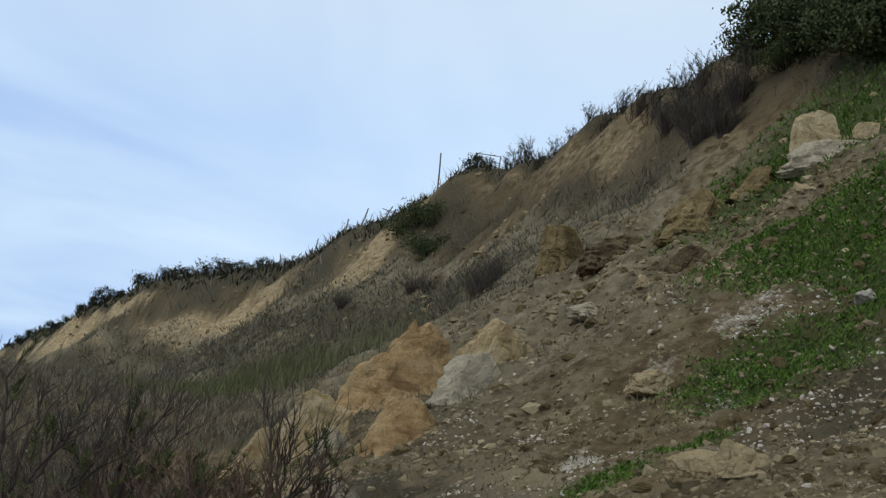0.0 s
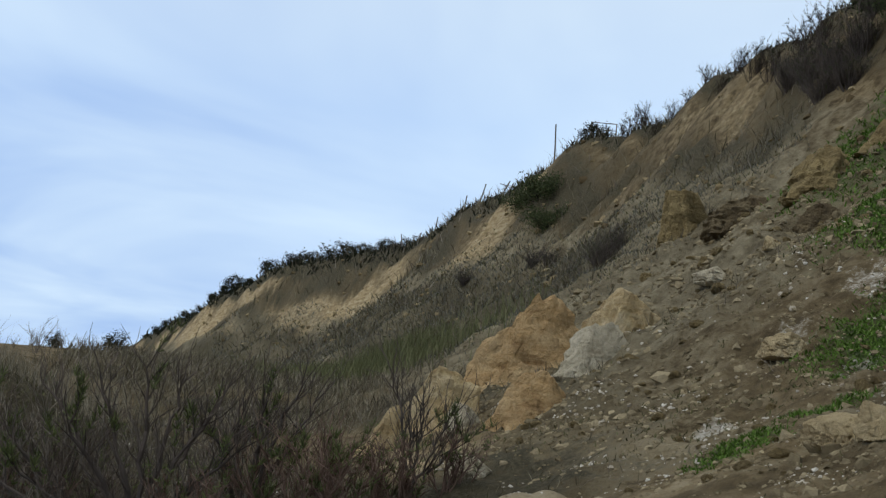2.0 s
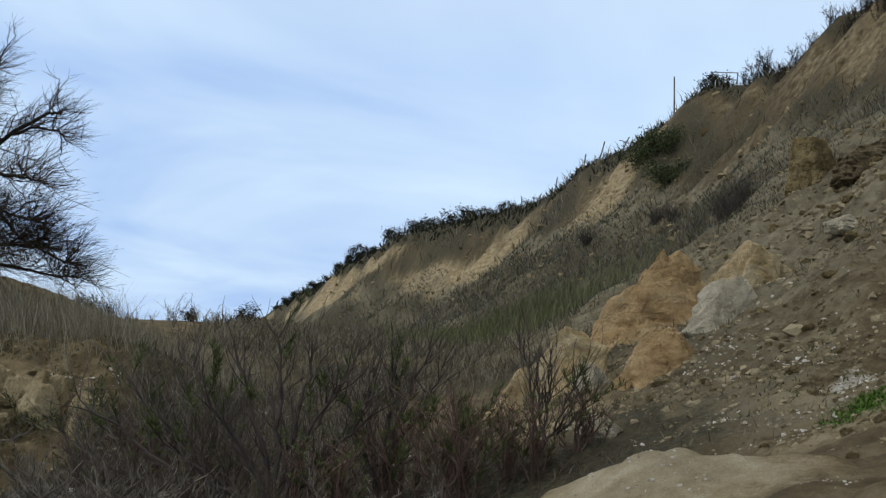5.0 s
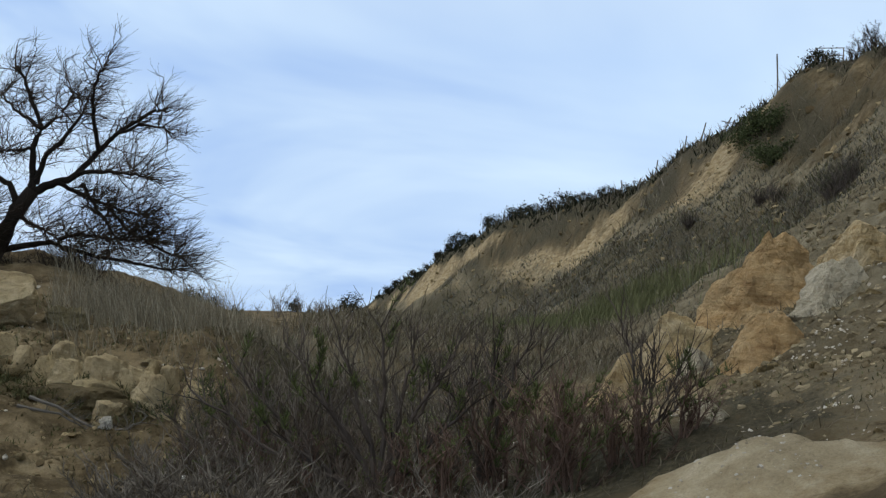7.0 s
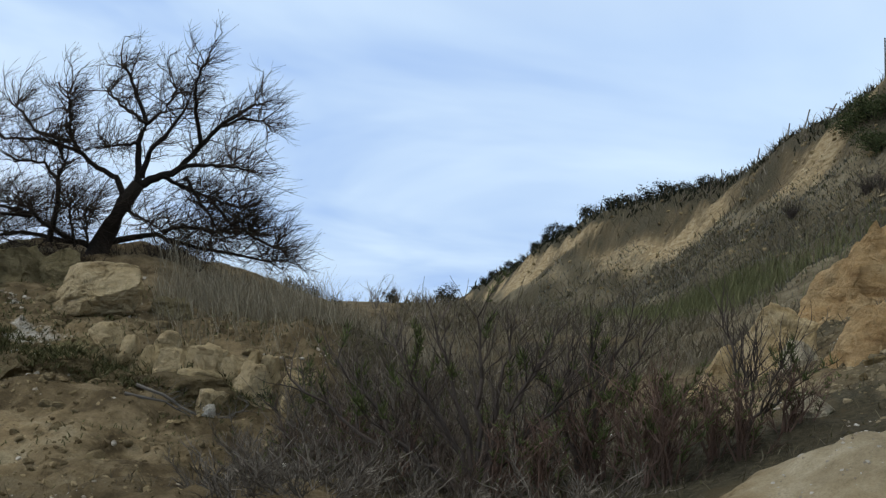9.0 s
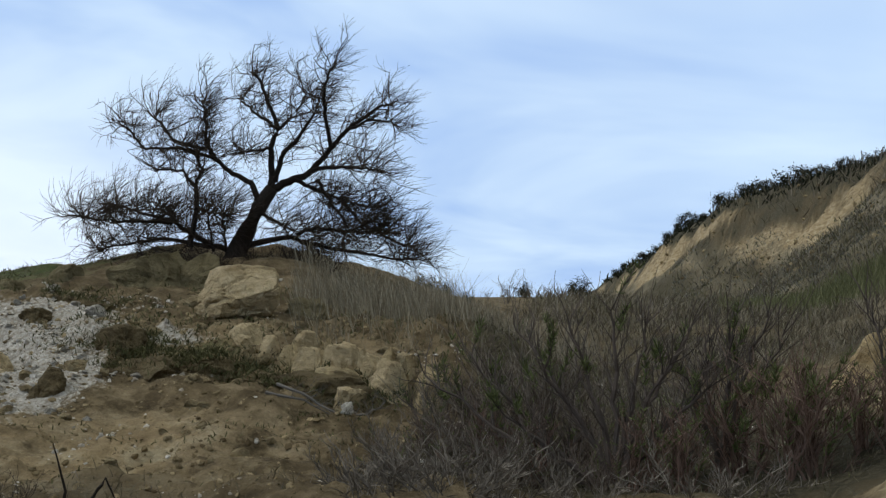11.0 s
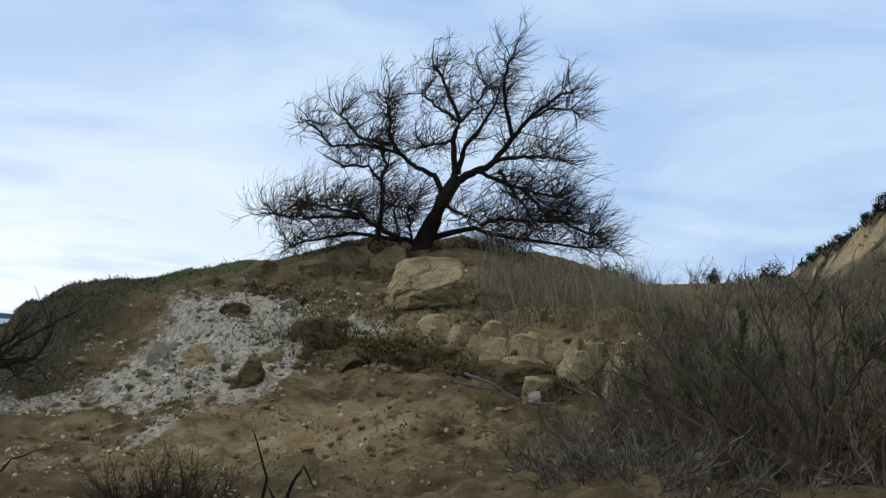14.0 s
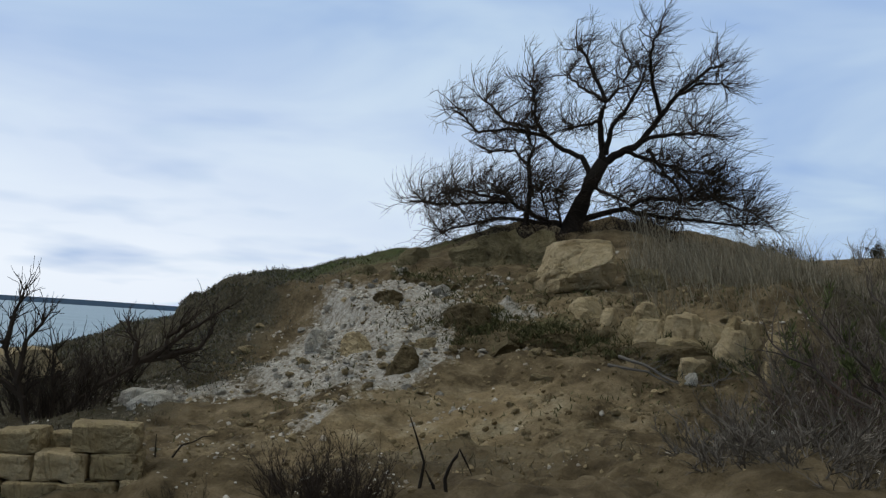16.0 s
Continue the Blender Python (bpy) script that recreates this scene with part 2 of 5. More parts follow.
def vnoise(x, y, seed=0):
    x, y = np.asarray(x, float), np.asarray(y, float)
    i, j = np.floor(x), np.floor(y)
    u, v = x - i, y - j
    u, v = u * u * (3 - 2 * u), v * v * (3 - 2 * v)
    a, b = lattice(i, j, seed), lattice(i + 1, j, seed)
    c, d = lattice(i, j + 1, seed), lattice(i + 1, j + 1, seed)
    return (a + (b - a) * u) * (1 - v) + (c + (d - c) * u) * v - 0.5


def fbm(x, y, size, octaves=4, seed=0, keep=0.5):
    total, amp, k = 0.0, 1.0, 1.0 / size
    for o in range(octaves):
        total = total + amp * vnoise(x * k + 17.3 * o, y * k - 9.1 * o, seed + o)
        amp, k = amp * keep, k * 2.03
    return total


def ramp(v, a, b):
    t = np.clip((v - a) / (b - a), 0, 1)
    return t * t * (3 - 2 * t)


def blob(x, y, cx, cy, rx, ry=None):
    return np.exp(-((x - cx) / rx) ** 2 - ((y - cy) / (ry or rx)) ** 2)


EDGE_Y = [-400, 0, 32, 51, 65, 89, 104, 128, 159, 209, 270, 420]
EDGE_X = [25, 25, 25, 26.7, 25, 26, 25.5, 19, 15.6, 13.5, 9, 0]
FACE_S = [-200, -40, -24, -20, -16, -12, -9.5, -6, -3.2, -2.2, -0.6, 0.4, 4, 60, 400]
FACE_Z = [-2, -1.0, 0, 1.5, 3.6, 6.4, 8.6, 12.0, 15.6, 17.6, 19.6, 20.1, 20.4, 21.5, 26]
VALE_Y = [-400, 0, 12, 25, 40, 60, 80, 150, 300, 900]
VALE_Z = [-1, 0, 0.1, 1.7, 3.2, 4.4, 4.5, 3, 0, -3]
BANK_Y = [-400, 8, 9.5, 11, 12.5, 14, 15.2, 16.3, 17.8, 20, 22.5, 24, 30, 42, 60, 90]
BANK_Z = [-0.3, -0.2, -0.12, 0.02, 0.22, 0.55, 0.95, 1.3, 1.9, 2.35, 3.2, 3.55, 3.6, 3.2, 2.2, 0.5]
SEA_Z = -4.6


def edge_x(y):
    return np.interp(y, EDGE_Y, EDGE_X)


def inland(x, y):
    """Distance inland of the cliff edge (negative on the seaward slope)."""
    w = 1.1 * fbm(y + 0 * x, 0 * x + 3.7, 9.0, 3, 5) + 1.6 * fbm(y + 0 * x, 0 * x, 30, 2, 9) * ramp(y, 60, 120)
    return x - edge_x(y) + w


def land(x, y):
    """Height of the ground at plan positions."""
    x, y = np.asarray(x, float), np.asarray(y, float)
    s = inland(x, y)
    cliff = np.interp(s, FACE_S, FACE_Z)
    # gullies and slumps on the face
    rough = ramp(s, -22, -10) * (1 - ramp(s, -0.5, 2))
    cliff = cliff + rough * (1.3 * fbm(x * 0.6, y, 6.5, 4, 21) + 0.5 * fbm(x, y, 1.7, 3, 25))
    wav = y / 3.4 + 0.12 * s + 1.3 * vnoise(s / 5.0, y / 9.0, 23)
    ridge = (1 - np.abs(2 * vnoise(wav, s / 14.0, 27))) ** 3
    cliff = cliff - rough * ramp(y, 20, 34) * 0.9 * ridge * ramp(s, -15, -8)
    vale = np.interp(y, VALE_Y, VALE_Z) + 0.5 * fbm(x, y, 7, 3, 31)
    z = np.maximum(cliff, vale) + 0.35 * np.exp(-np.abs(cliff - vale) / 0.6)
    # bank with the tree
    left = -7.6 - 7.2 * ramp(y, 16.0, 21.0) + 0.9 * fbm(y + 0 * x, 0 * x, 3, 2, 41)
    right = -1.4 - 1.3 * ramp(y, 19, 24) + 0.8 * fbm(y + 0 * x, 0 * x, 3, 2, 43)
    on = np.interp(x - left, [-12, -5, -1.5, -0.4, 0.1], [0, 0.42, 0.68, 0.78, 1.0]) * (1 - ramp(x, right - 0.8 - 2.8 * ramp(y, 18.5, 22), right + 2.2))
    bank = np.interp(y + 0.9 * fbm(x, y * 0.4, 3.2, 3, 45), BANK_Y, BANK_Z)
    bank = bank - 1.15 * ramp(-x, 8, 14) * ramp(y, 18, 22)
    west = np.interp(-x, [0, 7, 12, 25, 60, 110, 200], [0, 0, -0.5, -1.2, -2.2, -5.6, -8])
    shift = np.maximum(y - 22, 0) * 0.25
    sea_side = ramp(-x - shift, 1, 7)
    z = z * (1 - sea_side) + np.minimum(z, west) * sea_side
    z = z * (1 - on) + np.maximum(bank, z) * on
    # sandy hump by the path, and small relief
    z = z + 0.38 * blob(x, y, 3.3, 8.5, 1.0, 0.8) * (1 + 0.5 * fbm(x, y, 0.9, 3, 77))
    cut = ramp(x, -16.5, -13.5) * (1 - ramp(x, -12, -10.5)) * ramp(y, 21.5, 22.2) * 0.12
    z = z + cut + on * (1 - ramp(y, 19, 22)) * (0.16 * fbm(x, y, 0.55, 3, 63) - 0.14 * np.abs(fbm(x, y * 1.6, 0.8, 3, 65)))
    z = z + on * (0.22 * fbm(x, y, 1.0, 5, 57) - 0.16 * np.abs(fbm(x, y, 0.7, 3, 59))) * (1 - ramp(y, 19, 24))
    near = 1 - ramp(np.hypot(x, y), 30, 70)
    z = z + near * (0.22 * fbm(x, y, 1.3, 4, 51) + 0.10 * np.abs(fbm(x, y, 0.45, 3, 55)))
    z = z - 0.45 * blob(x, y, -6.6, 7.4, 1.7, 1.3)
    slip = ramp(s, -20, -16) * (1 - ramp(s, -8, -5)) * (1 - ramp(y, 28, 36))
    z = z + slip * (0.55 * fbm(x, y, 2.6, 4, 71) - 0.45 * np.abs(fbm(x, y, 1.0, 4, 73)))
    clear = np.exp(-(np.hypot(x, y) / 3.0) ** 2)
    return z * (1 - clear)


def ground_z(x, y):
    return float(land(np.array([x]), np.array([y]))[0])


def chalk_spill(x, y):
    """How much chalk rubble lies here: a fan below the bank's crest with a tail, and pockets on the slip."""
    c = 1.5 * blob(x, y, -8.7, 16.7, 1.5, 1.9) + 1.3 * blob(x, y, -7.5, 14.6, 1.2, 1.1)
    c = np.maximum(c, 0.8 * blob(x, y, -10.4, 14.3, 1.7, 0.7))
    c = np.maximum(c, 0.62 * blob(x, y, -7.0, 12.4, 0.45, 1.3))
    c = np.maximum(c, 0.75 * blob(x, y, -6.4, 16.8, 1.2, 0.35))
    for cx, cy, r, k in ((11.0, 14.4, 1.0, 0.5), (9.6, 14.6, 0.7, 0.5), (9.2, 12.4, 0.4, 0.55), (7.0, 12.1, 0.4, 0.55), (12.6, 14.4, 0.4, 0.55), (8.4, 10.8, 1.0, 0.36), (11.6, 11.0, 1.2, 0.34)):
        c = np.maximum(c, k * blob(x, y, cx, cy, r))
    return c


def open_ground(x, y):
    """Bare sandy ground between the lower boulders and the shrubs."""
    return np.maximum(blob(x, y, 5.2, 19.5, 1.7, 5.0), 0.9 * blob(x, y, 4.2, 15.5, 1.2, 2.0))


def zones(x, y, z):
    s = inland(x, y)
    n = fbm(x, y, 4, 3, 61)
    streak = fbm(y - 1.2 * s, s * 4.0, 9, 4, 67)
    upper = ramp(s, -6.5 - 3.5 * ramp(y, 75, 110), -3.9) * (1 - ramp(s, -1.1, -0.3))
    far = ramp(y, 50, 75)
    scoop = blob(y, s, 66, -2.5, 4.5, 3.0)
    sand = upper * (0.16 + 0.06 * (1 - ramp(y, 38, 50)) + 0.36 * ramp(y, 75, 95) + 0.5 * scoop + 1.5 * streak)
    sand = np.maximum(sand, (0.8 + n) * blob(x, y, 6.2, 13.0, 2.4, 4.0) * 0.80)
    sand = np.maximum(sand, (0.55 + n) * open_ground(x, y))
    sand = np.maximum(sand, 1.15 * blob(x, y, 3.2, 8.3, 1.3, 1.0))
    sand = np.maximum(sand, 0.8 * blob(x, y, -5.0, 12.8, 1.5, 1.8))
    sand = np.maximum(sand, 0.5 * blob(x, y, -4.6, 16.6, 4.0, 1.8))
    sand = np.maximum(sand, 0.6 * blob(x, y, -5.4, 12.0, 3.4, 3.0))
    grass = np.maximum(1.15 * blob(x, y, 14.6, 16.2, 2.6, 3.2), 1.0 * blob(x, y, 10.3, 12.6, 1.5, 1.5))
    grass = np.maximum(grass, 0.9 * blob(x, y, 12.0, 12.6, 1.3, 1.2))
    grass = np.maximum(grass, 0.75 * blob(x, y, 7.6, 10.8, 0.8, 0.35))
    grass = np.maximum(grass, 0.8 * blob(x, y, 6.2, 10.2, 0.6, 0.5))
    grass = np.maximum(grass, 0.62 * blob(x, y, -12, 23.5, 4, 2.0))
    grass = np.maximum(grass, 0.55 * blob(x, y, -5.5, 16.4, 1.0, 0.5))
    grass = np.maximum(grass, 0.55 * blob(x, y, -3.4, 15.6, 1.0, 0.5))
    grass = np.maximum(grass, 0.8 * blob(x, y, 19, 23.0, 4, 3))
    chalk = chalk_spill(x, y)
    clay = ramp(s, -21, -17) * (1 - ramp(s, -5, -3.5)) * (0.75 + 0.5 * n) * (1 - 0.9 * blob(x, y, 11.5, 11.5, 4.6, 4.2))
    top = ramp(s, -1.2 - 1.2 * far, -0.3 - 0.9 * far)
    midveg = ramp(s, -17, -13) * (1 - ramp(s, -7.5, -5.0)) * ramp(y, 28, 40) * 0.62
    floorveg = (1 - ramp(s, -19, -15)) * ramp(x, -2.6, -1.0) * ramp(y, 9, 12) * (0.8 + n) * (1 - 0.85 * open_ground(x, y))
    west = ramp(-x - 0.35 * (y - 17), 9.6, 12) * 0.9
    dry = np.maximum.reduce([top, midveg + 0.5 * streak, floorveg * 0.85, west + 0.5 * n, 0.8 * blob(x, y, 10.6, 9.6, 3.2, 2.4) + 0 * x, upper * (0.25 - 1.5 * streak), 0.42 * ramp(s, -8, -5) * (1 - ramp(y, 34, 40)) + 0.7 * n])
    pale = np.maximum(1.2 * blob(x, y, 3.3, 8.4, 0.95, 0.8), 0.62 * blob(x, y, 5.9, 12.2, 1.5, 3.0))
    return sand, grass, chalk, clay, dry, pale


def mesh_object(name, verts, faces, mat, smooth=False):
    me = bpy.data.meshes.new(name)
    me.from_pydata(verts, [], faces)
    me.materials.append(mat)
    if smooth:
        me.shade_smooth()
    me.update()
    return new(name, me)


def build_ground():
    heads = np.concatenate([np.linspace(-180, -50, 40)[:-1], np.linspace(-50, 52, 620), np.linspace(52, 180, 40)[1:-1]])
    radii = np.concatenate([[0.3], np.geomspace(1.2, 3.9, 8), np.geomspace(4.2, 75, 400), np.geomspace(78, 320, 120)[0:], np.geomspace(360, 4500, 14)])
    A, R = np.meshgrid(np.radians(heads), radii)
    X, Y = R * np.sin(A), R * np.cos(A)
    Z = land(X, Y)
    Z = np.where(R > 330, np.minimum(Z, SEA_Z - 4 + 34 * ramp(X, 60, 300)), Z)
    turn, at0 = np.array(LIE.to_3x3()), np.array(LIE.translation)
    spun = np.stack([X, Y, Z], -1) @ turn.T + at0
    flat = (R > 330)[..., None]
    P = np.where(flat, np.stack([X, Y, Z], -1), spun)
    nr, na = X.shape
    idx = np.arange(nr * na).reshape(nr, na)
    a, b = idx[:-1, :], idx[1:, :]
    quads = np.stack([a, b, np.roll(b, -1, 1), np.roll(a, -1, 1)], -1).reshape(-1, 4)
    me = bpy.data.meshes.new("ground")
    me.from_pydata(P.reshape(-1, 3).tolist(), [], quads.tolist() + [list(range(na))[::-1]])
    sand, grass, chalk, clay, dry, pale = [v.reshape(-1) for v in zones(X, Y, Z)]
    one = np.ones_like(sand)
    for name, cols in (("zone_a", (sand, grass, chalk, one)), ("zone_b", (clay, dry, pale, one))):
        at = me.color_attributes.new(name, "FLOAT_COLOR", "POINT")
        at.data.foreach_set("color", np.clip(np.stack(cols, -1), 0, 1).astype(np.float32).reshape(-1))
    me.materials.append(M_GROUND)
    me.shade_smooth()
    return tagged(new("ground", me), "slumped sandy clay cliff and rough ground", "ground", kind="structure")


ground = build_ground()
sea = mesh_object("sea", [(-4800, -4800, SEA_Z), (4800, -4800, SEA_Z), (4800, 4800, SEA_Z), (-4800, 4800, SEA_Z)], [(0, 1, 2, 3)], M_SEA)
tagged(sea, "calm grey-green sea beyond the shore", "sea", kind="structure")


# ---- shape helpers ----
def polar(heading, r):
    h = radians(heading)
    return r * math.sin(h), r * math.cos(h)


def thing(name, x, y, z=None, turn=0.0):
    ob = new(name)
    ob.empty_display_size = 0.1
    ob.matrix_world = pose(x, y, ground_z(x, y) if z is None else z, 0, 0, turn)
    return ob


def attach(ob, parent):
    ob.parent = parent
    return ob


class Shoots:
    """Collects tapered tubes and small leaf blades for one mesh."""

    def __init__(self):
        self.v, self.f = [], []

    def tube(self, pts, radii, sides=3):
        base, n = len(self.v), len(pts)
        for i, p in enumerate(pts):
            d = (pts[min(i + 1, n - 1)] - pts[max(i - 1, 0)]).normalized()
            u = d.cross(Vector((0.31, 0.2, 0.93)) if abs(d.z) < 0.9 else Vector((1, 0.1, 0))).normalized()
            w = d.cross(u)
            for k in range(sides):
                a = 2 * math.pi * k / sides
                self.v.append(p + (u * math.cos(a) + w * math.sin(a)) * radii[i])
        for i in range(n - 1):
            for k in range(sides):
                q = (k + 1) % sides
                self.f.append((base + i * sides + k, base + i * sides + q, base + (i + 1) * sides + q, base + (i + 1) * sides + k))
        self.f.append(tuple(base + (n - 1) * sides + k for k in range(sides)))

    def blade(self, p, tip, width):
        d = tip - p
        u = d.cross(Vector((random.uniform(-1, 1), random.uniform(-1, 1), random.uniform(-0.4, 0.4))))
        u = u.normalized() * width if u.length > 1e-6 else Vector((width, 0, 0))
        b = len(self.v)
        m = p + d * 0.5 + Vector((random.uniform(-.1, .1), random.uniform(-.1, .1), 0)) * d.length
        self.v += [p - u * 0.6, p + u * 0.6, m + u, tip, m - u]
        self.f += [(b, b + 1, b + 2, b + 3, b + 4)]

    def put(self, name, mat, parent=None):
        ob = mesh_object(name, [tuple(p) for p in self.v], self.f, mat)
        if parent:
            attach(ob, parent)
        return ob


def rnd(a, b):
    return random.uniform(a, b)


def wand(start, way, length, bend=0.25, steps=4, lift=0.0):
    """A wandering line of points."""
    pts, p, d = [start.copy()], start.copy(), way.normalized()
    for _ in range(steps):
        d = (d + Vector((rnd(-bend, bend), rnd(-bend, bend), rnd(-bend, bend) + lift))).normalized()
        p = p + d * (length / steps)
        pts.append(p.copy())
    return pts


def rock_mesh(name, size, mat, seed, jag=0.16, flat=0.35, sub=5, taper=0.0, lean=0.0, square=0.0):
    """An angular weathered boulder: a ball or block split along random planes, then roughened."""
    rs = random.Random(seed)
    bm = bmesh.new()
    bmesh.ops.create_icosphere(bm, subdivisions=sub, radius=1.0)
    planes = []
    for _ in range(16):
        n = Vector((rs.gauss(0, 1), rs.gauss(0, 1), rs.gauss(0, 0.75))).normalized()
        planes.append((n, rs.uniform(0.5, 0.8) + square * 0.34))
    off = Vector((rs.uniform(0, 50), rs.uniform(0, 50), rs.uniform(0, 50)))
    for v in bm.verts:
        p = v.co.copy()
        p = p / max(abs(p.x), abs(p.y), abs(p.z)) ** square
        for n, d in planes:
            k = p.dot(n) - d
            if k > 0:
                p -= n * k
        w = noise.noise(p * 1.7 + off)
        crack = max(0.0, 0.16 - abs(w)) / 0.16
        p += p.normalized() * (noise.fractal(p * 2.6 + off, 0.75, 2.2, 6) * jag * 0.42 - 0.09 * crack * crack)
        bed = noise.noise(Vector((p.x * 1.0, p.y * 1.0, p.z * 9)) + off)
        p += Vector((p.x, p.y, 0)) * bed * jag * 0.35
        if p.z < -flat:
            p.z = -flat + (p.z + flat) * 0.3
        h = max(0.0, p.z + flat)
        k = 1.0 - taper * h
        v.co = Vector(((p.x * k + lean * h) * size[0], p.y * k * size[1], (p.z + flat) * size[2]))
    me = bpy.data.meshes.new(name)
    bm.to_mesh(me)
    bm.free()
    me.materials.append(mat)
    return me


def block_mesh(name, w, d, h, mat, seed):
    """A squared, chipped building stone standing on z = 0."""
    rs = random.Random(seed)
    off = Vector((rs.uniform(0, 50), rs.uniform(0, 50), rs.uniform(0, 50)))
    bm = bmesh.new()
    bmesh.ops.create_cube(bm, size=1.0)
    bmesh.ops.subdivide_edges(bm, edges=bm.edges[:], cuts=7, use_grid_fill=True)
    for v in bm.verts:
        p = v.co.copy()
        near = sorted(0.5 - abs(c) for c in p)
        if near[1] < 0.02:
            chip = 0.03 + 0.16 * max(0.0, noise.noise(p * 3 + off))
            p *= 1.0 - chip
        q = Vector((p.x * w, p.y * d, (p.z + 0.5) * h))
        v.co = q + Vector(p).normalized() * noise.fractal(q * 7 + off, 0.8, 2.1, 4) * 0.022
    me = bpy.data.meshes.new(name)
    bm.to_mesh(me)
    bm.free()
    me.materials.append(mat)
    return me


def boulder(name, heading, r, size, mat, seed, label, sink=0.1, tilt=(0, 0), turn=0, z=None, **kw):
    x, y = polar(heading, r)
    ob = new(name, rock_mesh(name, size, mat, seed, **kw))
    ob.matrix_world = pose(x, y, (ground_z(x, y) if z is None else z) - sink, tilt[0], tilt[1], turn)
    return tagged(ob, label, "boulder")


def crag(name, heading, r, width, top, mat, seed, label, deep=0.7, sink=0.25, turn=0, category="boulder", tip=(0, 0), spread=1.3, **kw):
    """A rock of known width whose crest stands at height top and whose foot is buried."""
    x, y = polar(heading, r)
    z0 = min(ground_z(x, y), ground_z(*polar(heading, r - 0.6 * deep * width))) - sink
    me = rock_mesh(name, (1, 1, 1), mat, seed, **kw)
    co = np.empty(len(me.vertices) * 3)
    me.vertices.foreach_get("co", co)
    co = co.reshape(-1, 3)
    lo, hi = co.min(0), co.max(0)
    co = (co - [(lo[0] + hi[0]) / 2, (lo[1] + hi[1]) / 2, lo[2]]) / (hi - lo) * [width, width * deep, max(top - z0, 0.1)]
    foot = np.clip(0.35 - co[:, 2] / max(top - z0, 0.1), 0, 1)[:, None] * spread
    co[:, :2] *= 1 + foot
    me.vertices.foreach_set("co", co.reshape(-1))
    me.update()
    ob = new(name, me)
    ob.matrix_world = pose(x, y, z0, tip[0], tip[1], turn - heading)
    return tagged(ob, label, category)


# ---- boulders on the slip ----
M_LEDGE = stone_material("ledge_rock", (0.25, 0.18, 0.088), (0.43, 0.33, 0.175), (0.56, 0.45, 0.265), (0.15, 0.112, 0.06))
M_MOSSY = stone_material("mossy_stone", (0.10, 0.08, 0.04), (0.19, 0.155, 0.08), (0.28, 0.23, 0.13), (0.07, 0.062, 0.03))
M_EARTH = stone_material("mossy_earth", (0.075, 0.054, 0.027), (0.14, 0.104, 0.052), (0.21, 0.16, 0.085), (0.06, 0.05, 0.022))
M_OCHRE = stone_material("ochre_clay_rock", (0.13, 0.092, 0.04), (0.25, 0.182, 0.082), (0.36, 0.27, 0.13), (0.09, 0.065, 0.035))
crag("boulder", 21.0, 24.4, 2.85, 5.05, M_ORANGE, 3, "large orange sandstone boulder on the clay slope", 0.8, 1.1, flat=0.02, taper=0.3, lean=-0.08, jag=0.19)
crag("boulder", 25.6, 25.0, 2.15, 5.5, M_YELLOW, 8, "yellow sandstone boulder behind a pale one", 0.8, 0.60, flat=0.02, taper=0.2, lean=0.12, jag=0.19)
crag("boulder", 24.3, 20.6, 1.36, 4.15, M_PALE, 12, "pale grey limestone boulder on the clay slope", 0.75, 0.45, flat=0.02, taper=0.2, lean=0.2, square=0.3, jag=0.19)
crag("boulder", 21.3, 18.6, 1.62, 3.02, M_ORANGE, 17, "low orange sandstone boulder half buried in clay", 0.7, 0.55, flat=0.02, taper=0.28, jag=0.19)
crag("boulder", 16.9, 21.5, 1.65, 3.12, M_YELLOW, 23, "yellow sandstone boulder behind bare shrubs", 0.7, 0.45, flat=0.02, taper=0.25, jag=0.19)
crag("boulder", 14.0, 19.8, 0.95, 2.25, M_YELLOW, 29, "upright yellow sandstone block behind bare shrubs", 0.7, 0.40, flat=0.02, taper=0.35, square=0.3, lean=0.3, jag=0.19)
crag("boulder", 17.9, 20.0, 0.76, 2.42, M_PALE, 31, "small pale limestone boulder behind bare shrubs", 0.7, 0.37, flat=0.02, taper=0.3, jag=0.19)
boulder("boulder", 18.6, 14.6, (0.42, 0.3, 0.22), M_PALE, 33, "flat pale limestone slab on sandy soil", 0.06)
boulder("boulder", 29.6, 25.2, (0.62, 0.5, 0.34), M_PALE, 35, "pale slab lying on the clay rubble", 0.1)
boulder("boulder", 32.4, 25.0, (0.30, 0.3, 0.24), M_BUFF, 36, "small buff stone lying on the clay rubble", 0.06)
boulder("boulder", 36.0, 10.6, (0.42, 0.35, 0.28), M_BUFF, 37, "buff stone in chalky soil beside the path", 0.1)
boulder("boulder", 38.2, 10.2, (0.34, 0.3, 0.28), M_BUFF, 38, "pale buff stone in chalky soil", 0.1)
boulder("boulder", 33.2, 17.0, (0.45, 0.4, 0.3), M_BUFF, 39, "buff lump of rock below chalk rubble", 0.12)
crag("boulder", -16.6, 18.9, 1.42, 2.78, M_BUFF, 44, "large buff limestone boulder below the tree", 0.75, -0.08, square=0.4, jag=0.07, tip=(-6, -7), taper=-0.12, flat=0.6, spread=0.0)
boulder("boulder", -27.6, 18.0, (0.36, 0.3, 0.34), M_BUFF, 46, "pale buff stone on white chalk rubble", 0.08, square=0.3)
boulder("boulder", -29.8, 18.4, (0.18, 0.2, 0.30), M_CHALK, 47, "white chalk block at the edge of the rubble", 0.05, square=0.4)
boulder("boulder", -13.2, 19.0, (0.62, 0.5, 0.45), M_MOSSY, 53, "buff stone with mossy top on the bank", 0.15)
